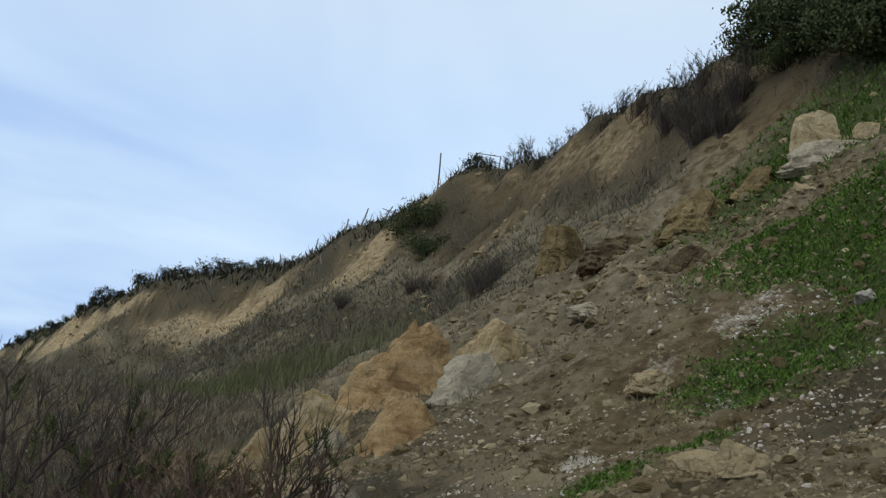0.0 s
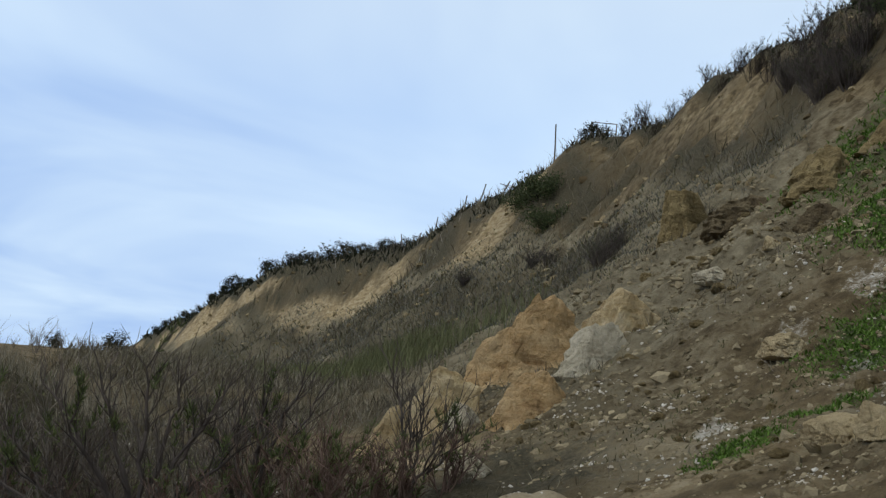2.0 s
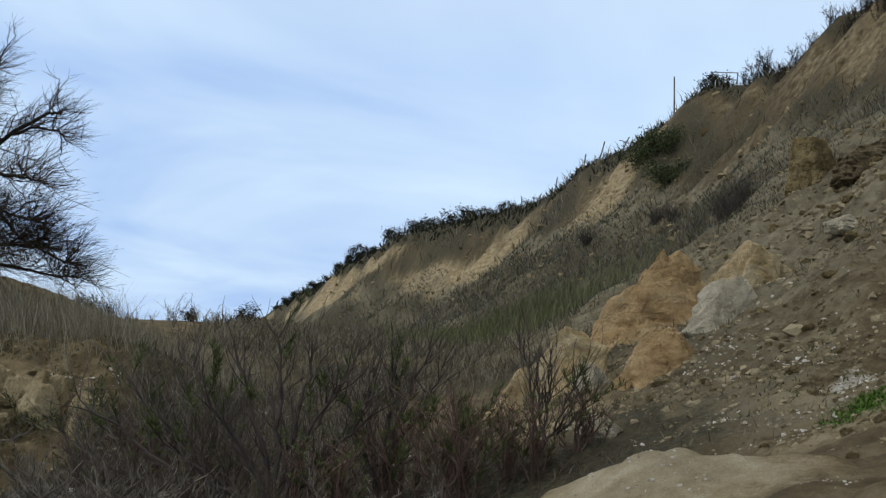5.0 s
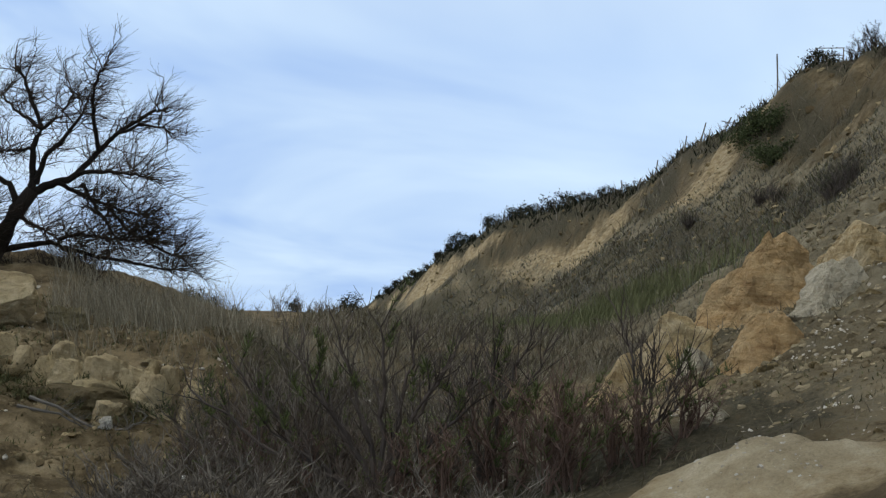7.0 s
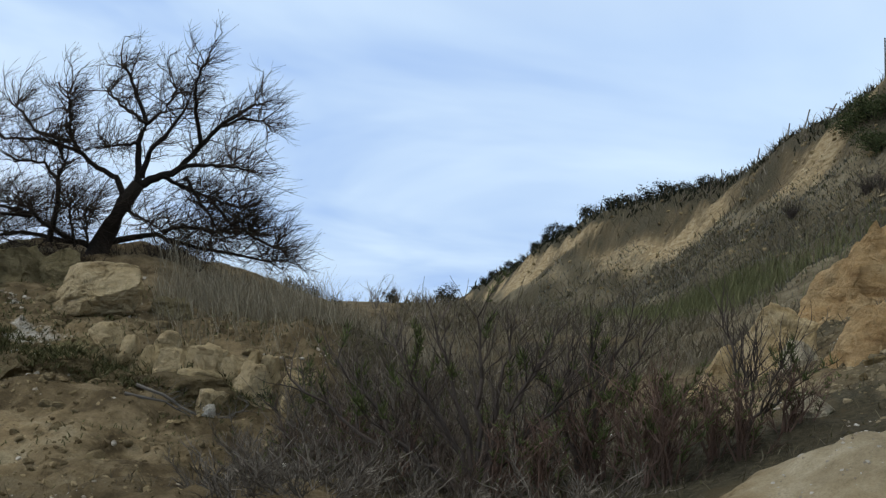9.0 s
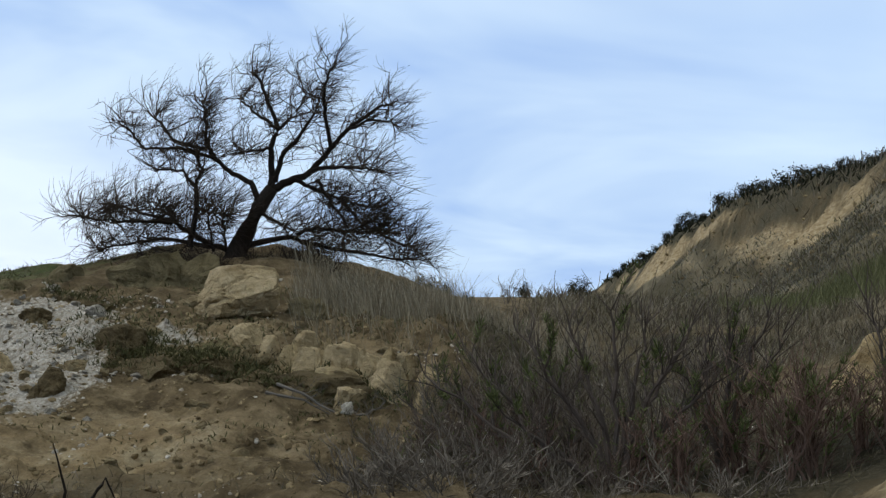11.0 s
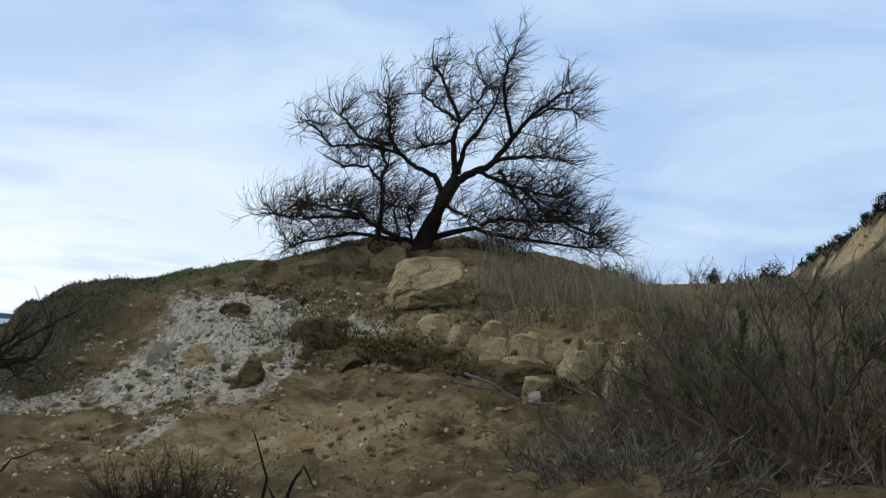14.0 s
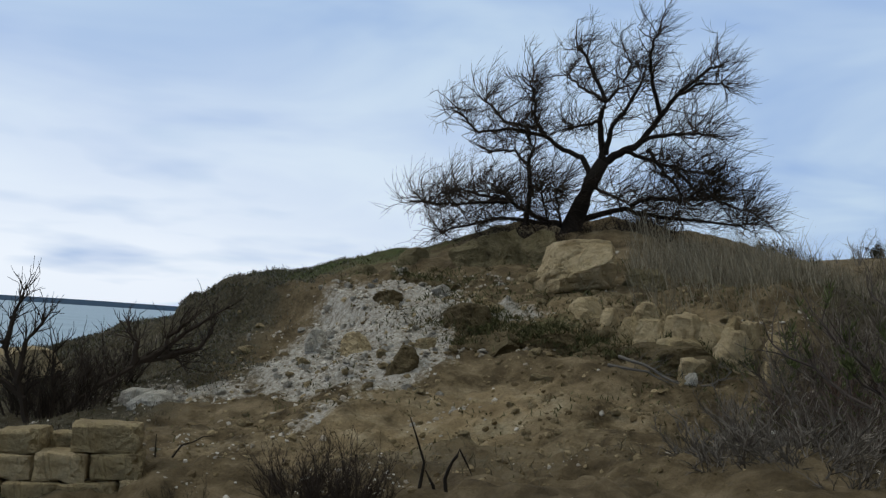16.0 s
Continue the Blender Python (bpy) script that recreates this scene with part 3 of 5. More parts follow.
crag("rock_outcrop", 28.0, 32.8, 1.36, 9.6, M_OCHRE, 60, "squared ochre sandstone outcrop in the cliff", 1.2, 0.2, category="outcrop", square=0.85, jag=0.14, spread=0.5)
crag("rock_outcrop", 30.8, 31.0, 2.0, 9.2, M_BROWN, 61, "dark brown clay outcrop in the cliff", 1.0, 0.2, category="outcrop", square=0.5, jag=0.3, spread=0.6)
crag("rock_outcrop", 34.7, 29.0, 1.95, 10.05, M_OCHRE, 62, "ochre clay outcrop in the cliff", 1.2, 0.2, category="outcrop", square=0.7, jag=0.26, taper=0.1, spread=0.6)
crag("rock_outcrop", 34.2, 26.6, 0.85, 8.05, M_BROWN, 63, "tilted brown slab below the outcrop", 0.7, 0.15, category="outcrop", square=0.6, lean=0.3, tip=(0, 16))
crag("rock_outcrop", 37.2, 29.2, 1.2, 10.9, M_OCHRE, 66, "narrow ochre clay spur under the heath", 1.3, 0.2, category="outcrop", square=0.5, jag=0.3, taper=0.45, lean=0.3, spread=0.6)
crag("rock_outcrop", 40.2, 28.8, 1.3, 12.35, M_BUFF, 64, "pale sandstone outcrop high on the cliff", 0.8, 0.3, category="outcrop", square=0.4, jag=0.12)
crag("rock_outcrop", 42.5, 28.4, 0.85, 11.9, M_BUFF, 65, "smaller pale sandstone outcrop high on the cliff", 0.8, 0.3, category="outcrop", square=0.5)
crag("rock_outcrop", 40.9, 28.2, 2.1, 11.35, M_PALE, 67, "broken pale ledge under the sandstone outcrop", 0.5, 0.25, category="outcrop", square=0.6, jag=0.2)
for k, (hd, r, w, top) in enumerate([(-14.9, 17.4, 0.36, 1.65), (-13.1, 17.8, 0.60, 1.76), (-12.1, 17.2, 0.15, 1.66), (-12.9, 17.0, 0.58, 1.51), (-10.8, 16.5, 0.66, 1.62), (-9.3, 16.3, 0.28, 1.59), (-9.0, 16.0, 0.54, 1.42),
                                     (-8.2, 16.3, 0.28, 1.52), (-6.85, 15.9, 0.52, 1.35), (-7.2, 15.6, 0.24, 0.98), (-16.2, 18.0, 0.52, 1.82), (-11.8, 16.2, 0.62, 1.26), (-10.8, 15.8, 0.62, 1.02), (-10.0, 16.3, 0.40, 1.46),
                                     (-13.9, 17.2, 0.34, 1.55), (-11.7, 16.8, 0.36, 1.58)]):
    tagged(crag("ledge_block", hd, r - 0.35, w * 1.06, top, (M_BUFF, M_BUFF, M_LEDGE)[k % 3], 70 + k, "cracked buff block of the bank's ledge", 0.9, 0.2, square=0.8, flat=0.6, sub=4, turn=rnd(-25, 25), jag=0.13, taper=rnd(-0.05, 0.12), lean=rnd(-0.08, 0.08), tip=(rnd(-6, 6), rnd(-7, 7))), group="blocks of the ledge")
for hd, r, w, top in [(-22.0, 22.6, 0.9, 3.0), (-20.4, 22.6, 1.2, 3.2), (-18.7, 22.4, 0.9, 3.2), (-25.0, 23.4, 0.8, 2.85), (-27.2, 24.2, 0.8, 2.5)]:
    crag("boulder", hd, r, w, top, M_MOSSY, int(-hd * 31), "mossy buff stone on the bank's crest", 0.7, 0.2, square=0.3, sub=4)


for hd, r, w, h in [(-20.6, 16.6, 0.75, 0.34), (-22.0, 17.4, 0.5, 0.3), (-17.6, 16.4, 0.45, 0.26), (-12.6, 15.6, 0.7, 0.3), (-15.0, 16.2, 0.5, 0.26), (-25.2, 15.8, 0.35, 0.26), (-26.2, 19.6, 0.4, 0.2), (-24.0, 20.4, 0.7, 0.3), (-10.2, 15.4, 0.4, 0.24)]:
    boulder("earth_ledge", hd, r, (w * 1.1, w * 0.8, h * 1.15), M_EARTH, int(hd * -10), "overhanging mossy clump of dark earth", 0.16, jag=0.2, flat=0.35, sub=4)


# ---- tamarisk tree on the bank ----
# each limb: foot radius, tip radius, twigs at each knot, points (across, up) in metres from the tree's foot
TRUNK = [(-0.19, -0.1), (-0.17, 0.2), (0.02, 0.66), (0.2, 1.12), (0.46, 1.56)]
RIGHT_LIMBS = [
    (0.115, 0.025, 3, [(0.46, 1.56), (0.9, 1.81), (1.3, 2.04), (1.64, 2.64), (2.07, 3.24), (2.71, 3.78), (3.67, 3.88)]),
    (0.06, 0.015, 3, [(1.64, 2.64), (1.46, 3.35), (1.38, 3.8), (1.44, 4.2), (1.75, 4.5)]),
    (0.05, 0.015, 3, [(1.92, 3.02), (2.4, 3.38), (2.97, 3.5), (3.61, 3.16)]),
    (0.06, 0.015, 4, [(0.9, 1.8), (1.4, 1.59), (1.9, 1.45), (2.56, 1.32), (3.31, 1.2)]),
    (0.06, 0.015, 4, [(1.3, 2.04), (1.87, 2.11), (2.37, 2.05), (3.2, 1.77)]),
    (0.05, 0.015, 4, [(1.39, 1.84), (1.74, 1.28), (2.13, 0.73), (2.27, 0.28)]),
    (0.05, 0.015, 4, [(1.9, 1.45), (2.49, 0.91), (3.33, 0.54), (3.91, 0.57)]),
]
MIDDLE_LIMBS = [
    (0.10, 0.025, 3, [(0.45, 1.58), (0.41, 1.95), (0.38, 2.53), (0.52, 2.95), (0.25, 3.59), (0.02, 4.16), (-0.53, 4.46)]),
    (0.08, 0.02, 3, [(0.51, 1.71), (0.63, 2.29), (0.94, 2.8), (1.24, 3.32), (1.35, 3.74)]),
    (0.045, 0.015, 3, [(0.52, 2.95), (0.84, 3.3), (1.02, 3.8), (0.79, 4.29)]),
    (0.05, 0.015, 3, [(0.52, 2.95), (0.02, 3.33), (-0.29, 3.73), (-0.43, 4.47)]),
    (0.045, 0.015, 4, [(0.37, 2.48), (0.06, 2.43), (-0.14, 2.37), (-0.35, 2.17)]),
]
LEFT_LIMBS = [
    (0.085, 0.025, 3, [(0.18, 1.28), (0.01, 1.64), (-0.36, 1.83), (-0.74, 2.14), (-0.95, 2.37), (-1.0, 2.94), (-1.37, 3.42)]),
    (0.05, 0.015, 4, [(-0.74, 2.14), (-1.47, 2.3), (-2.19, 2.22), (-2.65, 2.69), (-2.72, 3.13)]),
    (0.05, 0.015, 4, [(-0.95, 2.35), (-1.64, 2.5), (-2.03, 2.97), (-2.15, 3.78)]),
    (0.04, 0.012, 4, [(-1.0, 2.94), (-1.12, 3.43), (-0.91, 3.94)]),
    (0.075, 0.025, 3, [(-1.14, 0.2), (-1.07, 0.98), (-1.12, 1.46), (-1.0, 1.8), (-1.14, 2.16), (-1.63, 2.33)]),
    (0.045, 0.02, 2, [(-1.12, 1.46), (-1.41, 1.81), (-1.93, 1.83), (-2.12, 1.62)]),
]
LOW_LIMBS = [
    (0.09, 0.03, 2, [(-0.05, 0.30), (0.63, 0.53), (1.03, 0.61), (1.37, 0.44), (1.83, 0.1)]),
    (0.06, 0.015, 5, [(1.03, 0.61), (1.43, 0.77), (2.01, 0.72), (2.66, 0.83), (3.57, 0.63)]),
    (0.055, 0.015, 5, [(1.37, 0.44), (2.11, 0.3), (3.1, 0.2), (4.25, 0.25)]),
    (0.05, 0.015, 3, [(0.2, 1.05), (0.7, 0.78), (1.03, 0.63)]),
    (0.08, 0.02, 5, [(-0.33, 0.17), (-0.98, 0.41), (-1.47, 0.71), (-2.2, 0.92), (-2.76, 1.05), (-3.47, 0.86)]),
    (0.06, 0.015, 5, [(-0.63, 0.23), (-1.61, 0.38), (-2.25, 0.27), (-2.95, 0.14), (-3.65, -0.13)]),
    (0.045, 0.012, 4, [(-1.47, 0.71), (-1.81, 1.01), (-1.98, 1.26)]),
    (0.045, 0.012, 5, [(-1.55, 0.66), (-2.42, 0.59), (-3.06, 0.57), (-3.53, 0.6)]),
    (0.04, 0.012, 4, [(-0.41, 0.16), (-0.49, 0.76), (-0.41, 1.17)]),
    (0.04, 0.012, 4, [(-0.65, 0.15), (-0.79, 0.83), (-0.78, 1.32)]),
]
WIND = Vector((0.9, 0.0, 0.32))


def swept(start, way, length, steps, pull, jitter=0.14):
    """A shoot that sets out along way and is bent over by the wind."""
    pts, p, d = [start.copy()], start.copy(), way.normalized()
    for _ in range(steps):
        d = (d + WIND * pull + Vector((rnd(-1, 1), rnd(-1, 1), rnd(-1, 1))) * jitter).normalized()
        p = p + d * (length / steps)
        pts.append(p.copy())
    return pts


def up(h):
    """The upper crown is pressed down a little by the wind."""
    return h if h < 1.6 else 1.6 + (h - 1.6) * 0.92


def build_tree():
    random.seed(5)
    x, y = polar(-16.5, 24)
    root = thing("tamarisk_tree", x, y, ground_z(x, y) - 0.05, 16.5)
    tagged(root, "wind-swept leafless tamarisk tree on the bank", "tree")
    wood = Shoots()
    foot = [Vector((px, 0, pz)) for px, pz in TRUNK]
    wood.tube(foot, [0.30, 0.22, 0.185, 0.165, 0.14], 10)
    wood.put("trunk", M_BARK, root).data.shade_smooth()
    for j, (r0, r1, dense, pts) in enumerate(RIGHT_LIMBS + MIDDLE_LIMBS + LEFT_LIMBS + LOW_LIMBS):
        drift, line = rnd(-1.3, 1.3), []
        n = len(pts) - 1
        (ax, az), (bx, bz) = pts[-2:]
        pts = pts[:-1] + [(ax + (bx - ax) * 0.25, az + (bz - az) * 0.25)]
        for i in range(n):
            for q in range(4):
                f, t = q / 4, (i + q / 4) / n
                a, b = pts[i], pts[i + 1]
                kink = Vector((rnd(-1, 1), rnd(-1, 1), rnd(-1, 1))) * 0.028 * (t > 0)
                line.append(Vector((a[0] + (b[0] - a[0]) * f, drift * t, up(a[1] + (b[1] - a[1]) * f))) + kink)
        line.append(Vector((pts[-1][0], drift, up(pts[-1][1]))))
        last = len(line) - 1
        limb = Shoots()
        limb.tube(line, [0.88 * (r0 + (r1 - r0) * (i / last) ** 0.75) for i in range(last + 1)], 7)
        wood = limb.put("limb", M_BARK, root)
        wood.data.shade_smooth()
        brush = Shoots()
        low = pts[-1][1] < 1.4
        bare = 0.4 if r0 > 0.08 else 0.1
        for i in range(1, last + 1):
            if i / last < bare:
                continue
            along = (line[i] - line[i - 1]).normalized()
            full = 1.25 if low or (pts[0][0] > 0.8 and pts[0][1] < 2.1) else 1.0
            runs = [(line[i], along, rnd(0.25, 0.6)) for _ in range(dense - 1)]
            for _ in range(2 if full > 1 else 1):
                sub = swept(line[i], along * 0.4 + Vector((rnd(-1, 1), rnd(-1, 1), rnd(-0.5, 1))), rnd(0.35, 0.75), 6, 0.05, 0.24)
                brush.tube(sub, [0.016, 0.014, 0.012, 0.011, 0.009, 0.007, 0.005], 4)
                runs += [(sub[k], (sub[k] - sub[k - 1]).normalized(), rnd(0.2, 0.48)) for k in (2, 4, 6)]
            for start, ahead, length in runs:
                side = Vector((rnd(-1, 1), rnd(-1, 1), rnd(-0.7, 1.0)))
                br = swept(start, ahead * 0.45 + side * 0.9, length, 6, 0.11, 0.17)
                brush.tube(br, [0.0075, 0.0068, 0.006, 0.0053, 0.0046, 0.004, 0.003], 3)
                for k in range(1, 7):
                    way = (br[k] - br[k - 1]).normalized() + Vector((rnd(-1, 1), rnd(-1, 1), rnd(-0.7, 0.9))) * 0.75
                    tw = swept(br[k], way, rnd(0.15, 0.42) * full, 4, 0.13, 0.13)
                    brush.tube(tw, [0.004, 0.0036, 0.003, 0.0026, 0.002], 3)
        brush.put("brushwood", M_TWIG, wood)


build_tree()


# ---- shrubs ----
def bare_shrub(name, height, spread, stems, label, mat, leaf=None, leaf_share=0.3, seed=1, fan=1.0, bushy=2, thick=1.0):
    """A leafless shrub: branches from one root with side shoots, and a few needle sprays."""
    random.seed(seed)
    root = new(name)
    root.empty_display_size = 0.1
    tagged(root, label, "shrub")
    green = Shoots()
    for _ in range(stems):
        limb = Shoots()
        a, out = rnd(0, 2 * math.pi), rnd(0.15, 1.0) * spread * fan
        way = Vector((math.cos(a) * out, math.sin(a) * out, height * rnd(0.7, 1.0)))
        L = height * rnd(0.5, 1.1)
        st = wand(Vector((math.cos(a), math.sin(a), 0)) * rnd(0, 0.2) - Vector((0, 0, 0.1)), way, L, 0.2, 7, 0.04)
        r, k = rnd(0.009, 0.021) * height * min(thick, 1.3), height * thick
        limb.tube(st, [r * (1 - 0.11 * i) for i in range(8)], 4)
        for i in range(2, 8):
            for _ in range(random.randint(1, bushy + 1)):
                way = (st[i] - st[i - 1]).normalized() + Vector((rnd(-1, 1), rnd(-1, 1), rnd(-0.4, 0.8))) * 0.95
                sh = wand(st[i], way, rnd(0.12, 0.40) * height, 0.28, 4, 0.04)
                limb.tube(sh, [0.0042 * k, 0.0034 * k, 0.0028 * k, 0.0022 * k, 0.0016 * k], 3)
                for q in (1, 2, 3, 4)[:bushy + 1]:
                    tw = wand(sh[q], (sh[q] - sh[q - 1]).normalized() + Vector((rnd(-1, 1), rnd(-1, 1), rnd(-0.3, 0.8))) * 0.8, rnd(0.08, 0.2) * height, 0.25, 2)
                    limb.tube(tw, [0.0026 * k, 0.002 * k, 0.0012 * k], 3)
                if leaf and rnd(0, 1) < leaf_share and i > 3:
                    for _ in range(30):
                        p = sh[random.randrange(1, 5)]
                        green.blade(p, p + Vector((rnd(-1, 1), rnd(-1, 1), rnd(-0.2, 1.5))) * 0.07, 0.006)
        limb.put("branch", mat, root)
    if leaf and green.v:
        green.put("foliage", leaf, root)
    return root


def leafy_bush(name, size, label, mat, seed=1, clumps=34, leaves=70, leaf=0.07):
    """A dense bush: a few stems and an uneven crown of leaf clumps."""
    random.seed(seed)
    root = new(name)
    root.empty_display_size = 0.1
    tagged(root, label, "bush")
    wood, crown = Shoots(), Shoots()
    for _ in range(clumps):
        u = Vector((random.gauss(0, 1), random.gauss(0, 1), random.gauss(0, 0.8))).normalized() * rnd(0.35, 1.0)
        c = Vector((u.x * size[0], u.y * size[1], size[2] * (0.45 + 0.5 * u.z)))
        wood.tube(wand(Vector((u.x * 0.1, u.y * 0.1, -0.1)), c, c.length, 0.1, 4), [0.03, 0.024, 0.018, 0.012, 0.006], 3)
        k = rnd(0.16, 0.30) * max(size)
        for _ in range(leaves):
            p = c + Vector((random.gauss(0, 1), random.gauss(0, 1), random.gauss(0, 0.8))) * k * 0.55
            crown.blade(p, p + Vector((rnd(-1, 1), rnd(-1, 1), rnd(-0.3, 1.3))) * leaf, leaf * 0.32)
    wood.put("framework", M_BARK, root)
    crown.put("crown", mat, root)
    return root


def stand(ob, x, y, turn=0.0, scale=1.0, sink=0.05, tall=1.0):
    m = pose(x, y, ground_z(x, y) - sink, 0, 0, turn) @ Matrix.Diagonal((scale, scale, scale * tall, 1))
    ob.matrix_world = m
    return ob


def repeat(ob, x, y, turn=0.0, scale=1.0, sink=0.05, tall=1.0):
    c = copy_thing(ob, pose(x, y, ground_z(x, y) - sink, 0, 0, turn))
    c.scale = (scale, scale, scale * tall)
    return c


rs = random.Random(77)
SHRUB = "shrubs in the hollow"
fore = [bare_shrub("bare_shrub", 1.15, 0.9, 13, "leafless grey-brown shrub with fine upright twigs", M_DEAD, M_NEEDLE, 0.10, 11, thick=1.4),
        bare_shrub("bare_shrub", 1.45, 1.3, 11, "spreading dark leafless shrub with a few green sprays", M_SHRUB, M_NEEDLE, 0.16, 12, thick=1.4),
        bare_shrub("bare_shrub", 1.0, 0.6, 15, "thicket of thin reddish bare stems", M_RED, M_NEEDLE, 0.18, 13, 1.0, 1, 1.6),
        bare_shrub("bare_shrub", 0.55, 0.9, 12, "low tangle of dead grey stems", M_PALEDEAD, None, 0, 14, 1.4, 1, 2.4)]
plan = [  # kind, heading, distance, scale
    (1, 5.0, 15.2, 0.9), (0, -3.6, 14.8, 0.7), (1, 9.4, 15.6, 0.8), (0, 6.6, 13.9, 0.85), (0, 0.6, 16.5, 0.8),
    (2, 12.2, 12.4, 0.95), (2, 10.6, 13.2, 1.0), (2, 14.2, 13.0, 0.85), (2, 17.2, 13.4, 0.75), (2, 8.8, 12.4, 0.85), (0, 18.8, 14.0, 0.7), (2, 6.0, 11.8, 0.8), (2, 3.4, 11.8, 0.8),
    (3, -5.6, 12.2, 1.3), (3, -3.2, 12.0, 1.3), (3, -7.4, 12.6, 1.2), (1, -1.0, 11.4, 0.4), (1, 2.0, 11.2, 0.4), (1, 4.6, 11.4, 0.45), (3, -6.4, 13.8, 1.2), (1, 7.0, 11.6, 0.4), (3, -4.6, 10.8, 1.2), (3, -7.6, 11.2, 1.2), (3, -6.2, 10.6, 1.1), (3, -2.8, 10.6, 1.2), (3, -9.2, 11.8, 1.1),  (3, -4.4, 11.8, 1.4), 
    (0, -2.2, 18.5, 0.7), (0, 3.2, 19.5, 0.85), (1, 6.0, 20.5, 0.7), (0, 9.6, 18.6, 0.7), (3, 11.6, 17.0, 1.1), (1, 1.0, 23, 0.6), (0, 4.4, 26, 0.8),
    (0, 7.6, 25, 0.7), (0, 2.6, 33, 0.8), (0, 9.6, 30, 0.7), (1, 6.4, 38, 0.6),
    (3, -9.0, 13.4, 1.0), (1, 0.5, 13.2, 0.5), (3, 5.8, 14.6, 1.2), (3, 3.4, 16.6, 1.3), (3, -2.8, 16.4, 1.1), (3, 8.6, 17.6, 1.2), (3, 1.6, 18.6, 1.3), (3, 6.4, 23, 1.3), (3, 3.0, 22, 1.3), (3, 10.6, 15.6, 1.0),
]
plan = [(kind, hd, r, k * (0.55 if r > 15.5 and kind != 3 else 1.0)) for kind, hd, r, k in plan]
plan = [e for i, e in enumerate(plan) if e[0] in (2, 3) or i % 2]
plan += [(3, -8.6, 10.2, 1.3), (3, -5.2, 9.8, 1.2), (3, -10.0, 11.0, 1.1), (3, -3.6, 9.6, 1.1), (3, -8.0, 12.6, 1.2), (3, -1.6, 10.2, 1.2), (3, 1.4, 10.4, 1.1), (3, 6.4, 10.8, 1.1), (3, 0.2, 11.6, 1.3), (3, 4.4, 12.6, 1.3), (3, 9.0, 11.4, 1.1)]
plan += [(1, -1.6, 14.6, 0.6), (1, 0.4, 12.8, 0.6), (1, -0.4, 15.2, 0.6), (1, -3.8, 15.8, 0.5), (1, -5.6, 15.0, 0.45), (1, -2.6, 13.6, 0.6), (2, -4.0, 12.8, 0.6), (2, -1.4, 12.0, 0.7), (2, -6.0, 12.4, 0.5), (1, -6.4, 13.0, 0.5), (1, -4.6, 13.6, 0.55), (1, -3.2, 12.4, 0.55), (1, -7.8, 12.0, 0.42), (1, -5.4, 11.6, 0.45), (1, -2.2, 11.4, 0.5), (0, -8.8, 12.6, 0.45), (0, -6.8, 14.4, 0.5)]
for kind, hd, r, k in plan:
    if hd > 8.3 and r > 14.2:
        continue
    repeat(fore[kind], *polar(hd, r), rs.uniform(0, 360), k * rs.uniform(0.92, 1.08))
for ob, (hd, r, k) in zip(fore, [(1.2, 14.6, 0.7), (6.8, 17.2, 0.6), (15.6, 12.8, 0.85), (-4.6, 13.0, 1.1)]):
    stand(ob, *polar(hd, r), 40, k)
for ob in list(scene.objects):
    if ob.name.startswith("bare_shrub"):
        tagged(ob, group=SHRUB)

def big_shrub(x, y, turn, reaches, label, mat, seed, r0=0.03):
    """A wide old shrub: long arching stems, each with side shoots and needle sprays at the tips."""
    random.seed(seed)
    root = thing("bare_shrub", x, y, ground_z(x, y) - 0.1, turn)
    tagged(root, label, "shrub", SHRUB)
    for rx, ry, rz in reaches:
        green = Shoots()
        tip, limb = Vector((rx, ry, rz)), Shoots()
        n = 10
        line = []
        for i in range(n + 1):
            f = i / n
            p = Vector((rx * f, ry * f, rz * (f ** 0.75 if rz > abs(rx) else f ** 1.15)))
            line.append(p + Vector((rnd(-1, 1), rnd(-1, 1), rnd(-1, 1))) * 0.035 * (i > 0))
        limb.tube(line, [r0 * rnd(0.8, 1.1) * (1 - 0.8 * i / n) + 0.002 for i in range(n + 1)], 6)
        for i in range(3, n + 1):
            for _ in range(2):
                way = (line[i] - line[i - 1]).normalized() * 0.7 + Vector((rnd(-1, 1), rnd(-1, 1), rnd(-0.1, 1.1))) * 0.8
                sh = wand(line[i], way, rnd(0.2, 0.6), 0.22, 5, 0.06)
                limb.tube(sh, [0.009, 0.008, 0.0065, 0.005, 0.004, 0.003], 3)
                for q in (2, 3, 5):
                    tw = wand(sh[q], (sh[q] - sh[q - 1]).normalized() + Vector((rnd(-1, 1), rnd(-1, 1), rnd(-0.2, 0.9))) * 0.7, rnd(0.1, 0.28), 0.22, 2, 0.05)
                    limb.tube(tw, [0.004, 0.0032, 0.002], 3)
                if rnd(0, 1) < 0.2 and i > 5:
                    for _ in range(60):
                        p = sh[random.randrange(2, 6)]
                        green.blade(p, p + Vector((rnd(-1, 1), rnd(-1, 1), rnd(0, 2.0))) * 0.075, 0.005)
        branch = limb.put("branch", mat, root)
        if green.v:
            green.put("foliage", M_NEEDLE, branch)
    return root


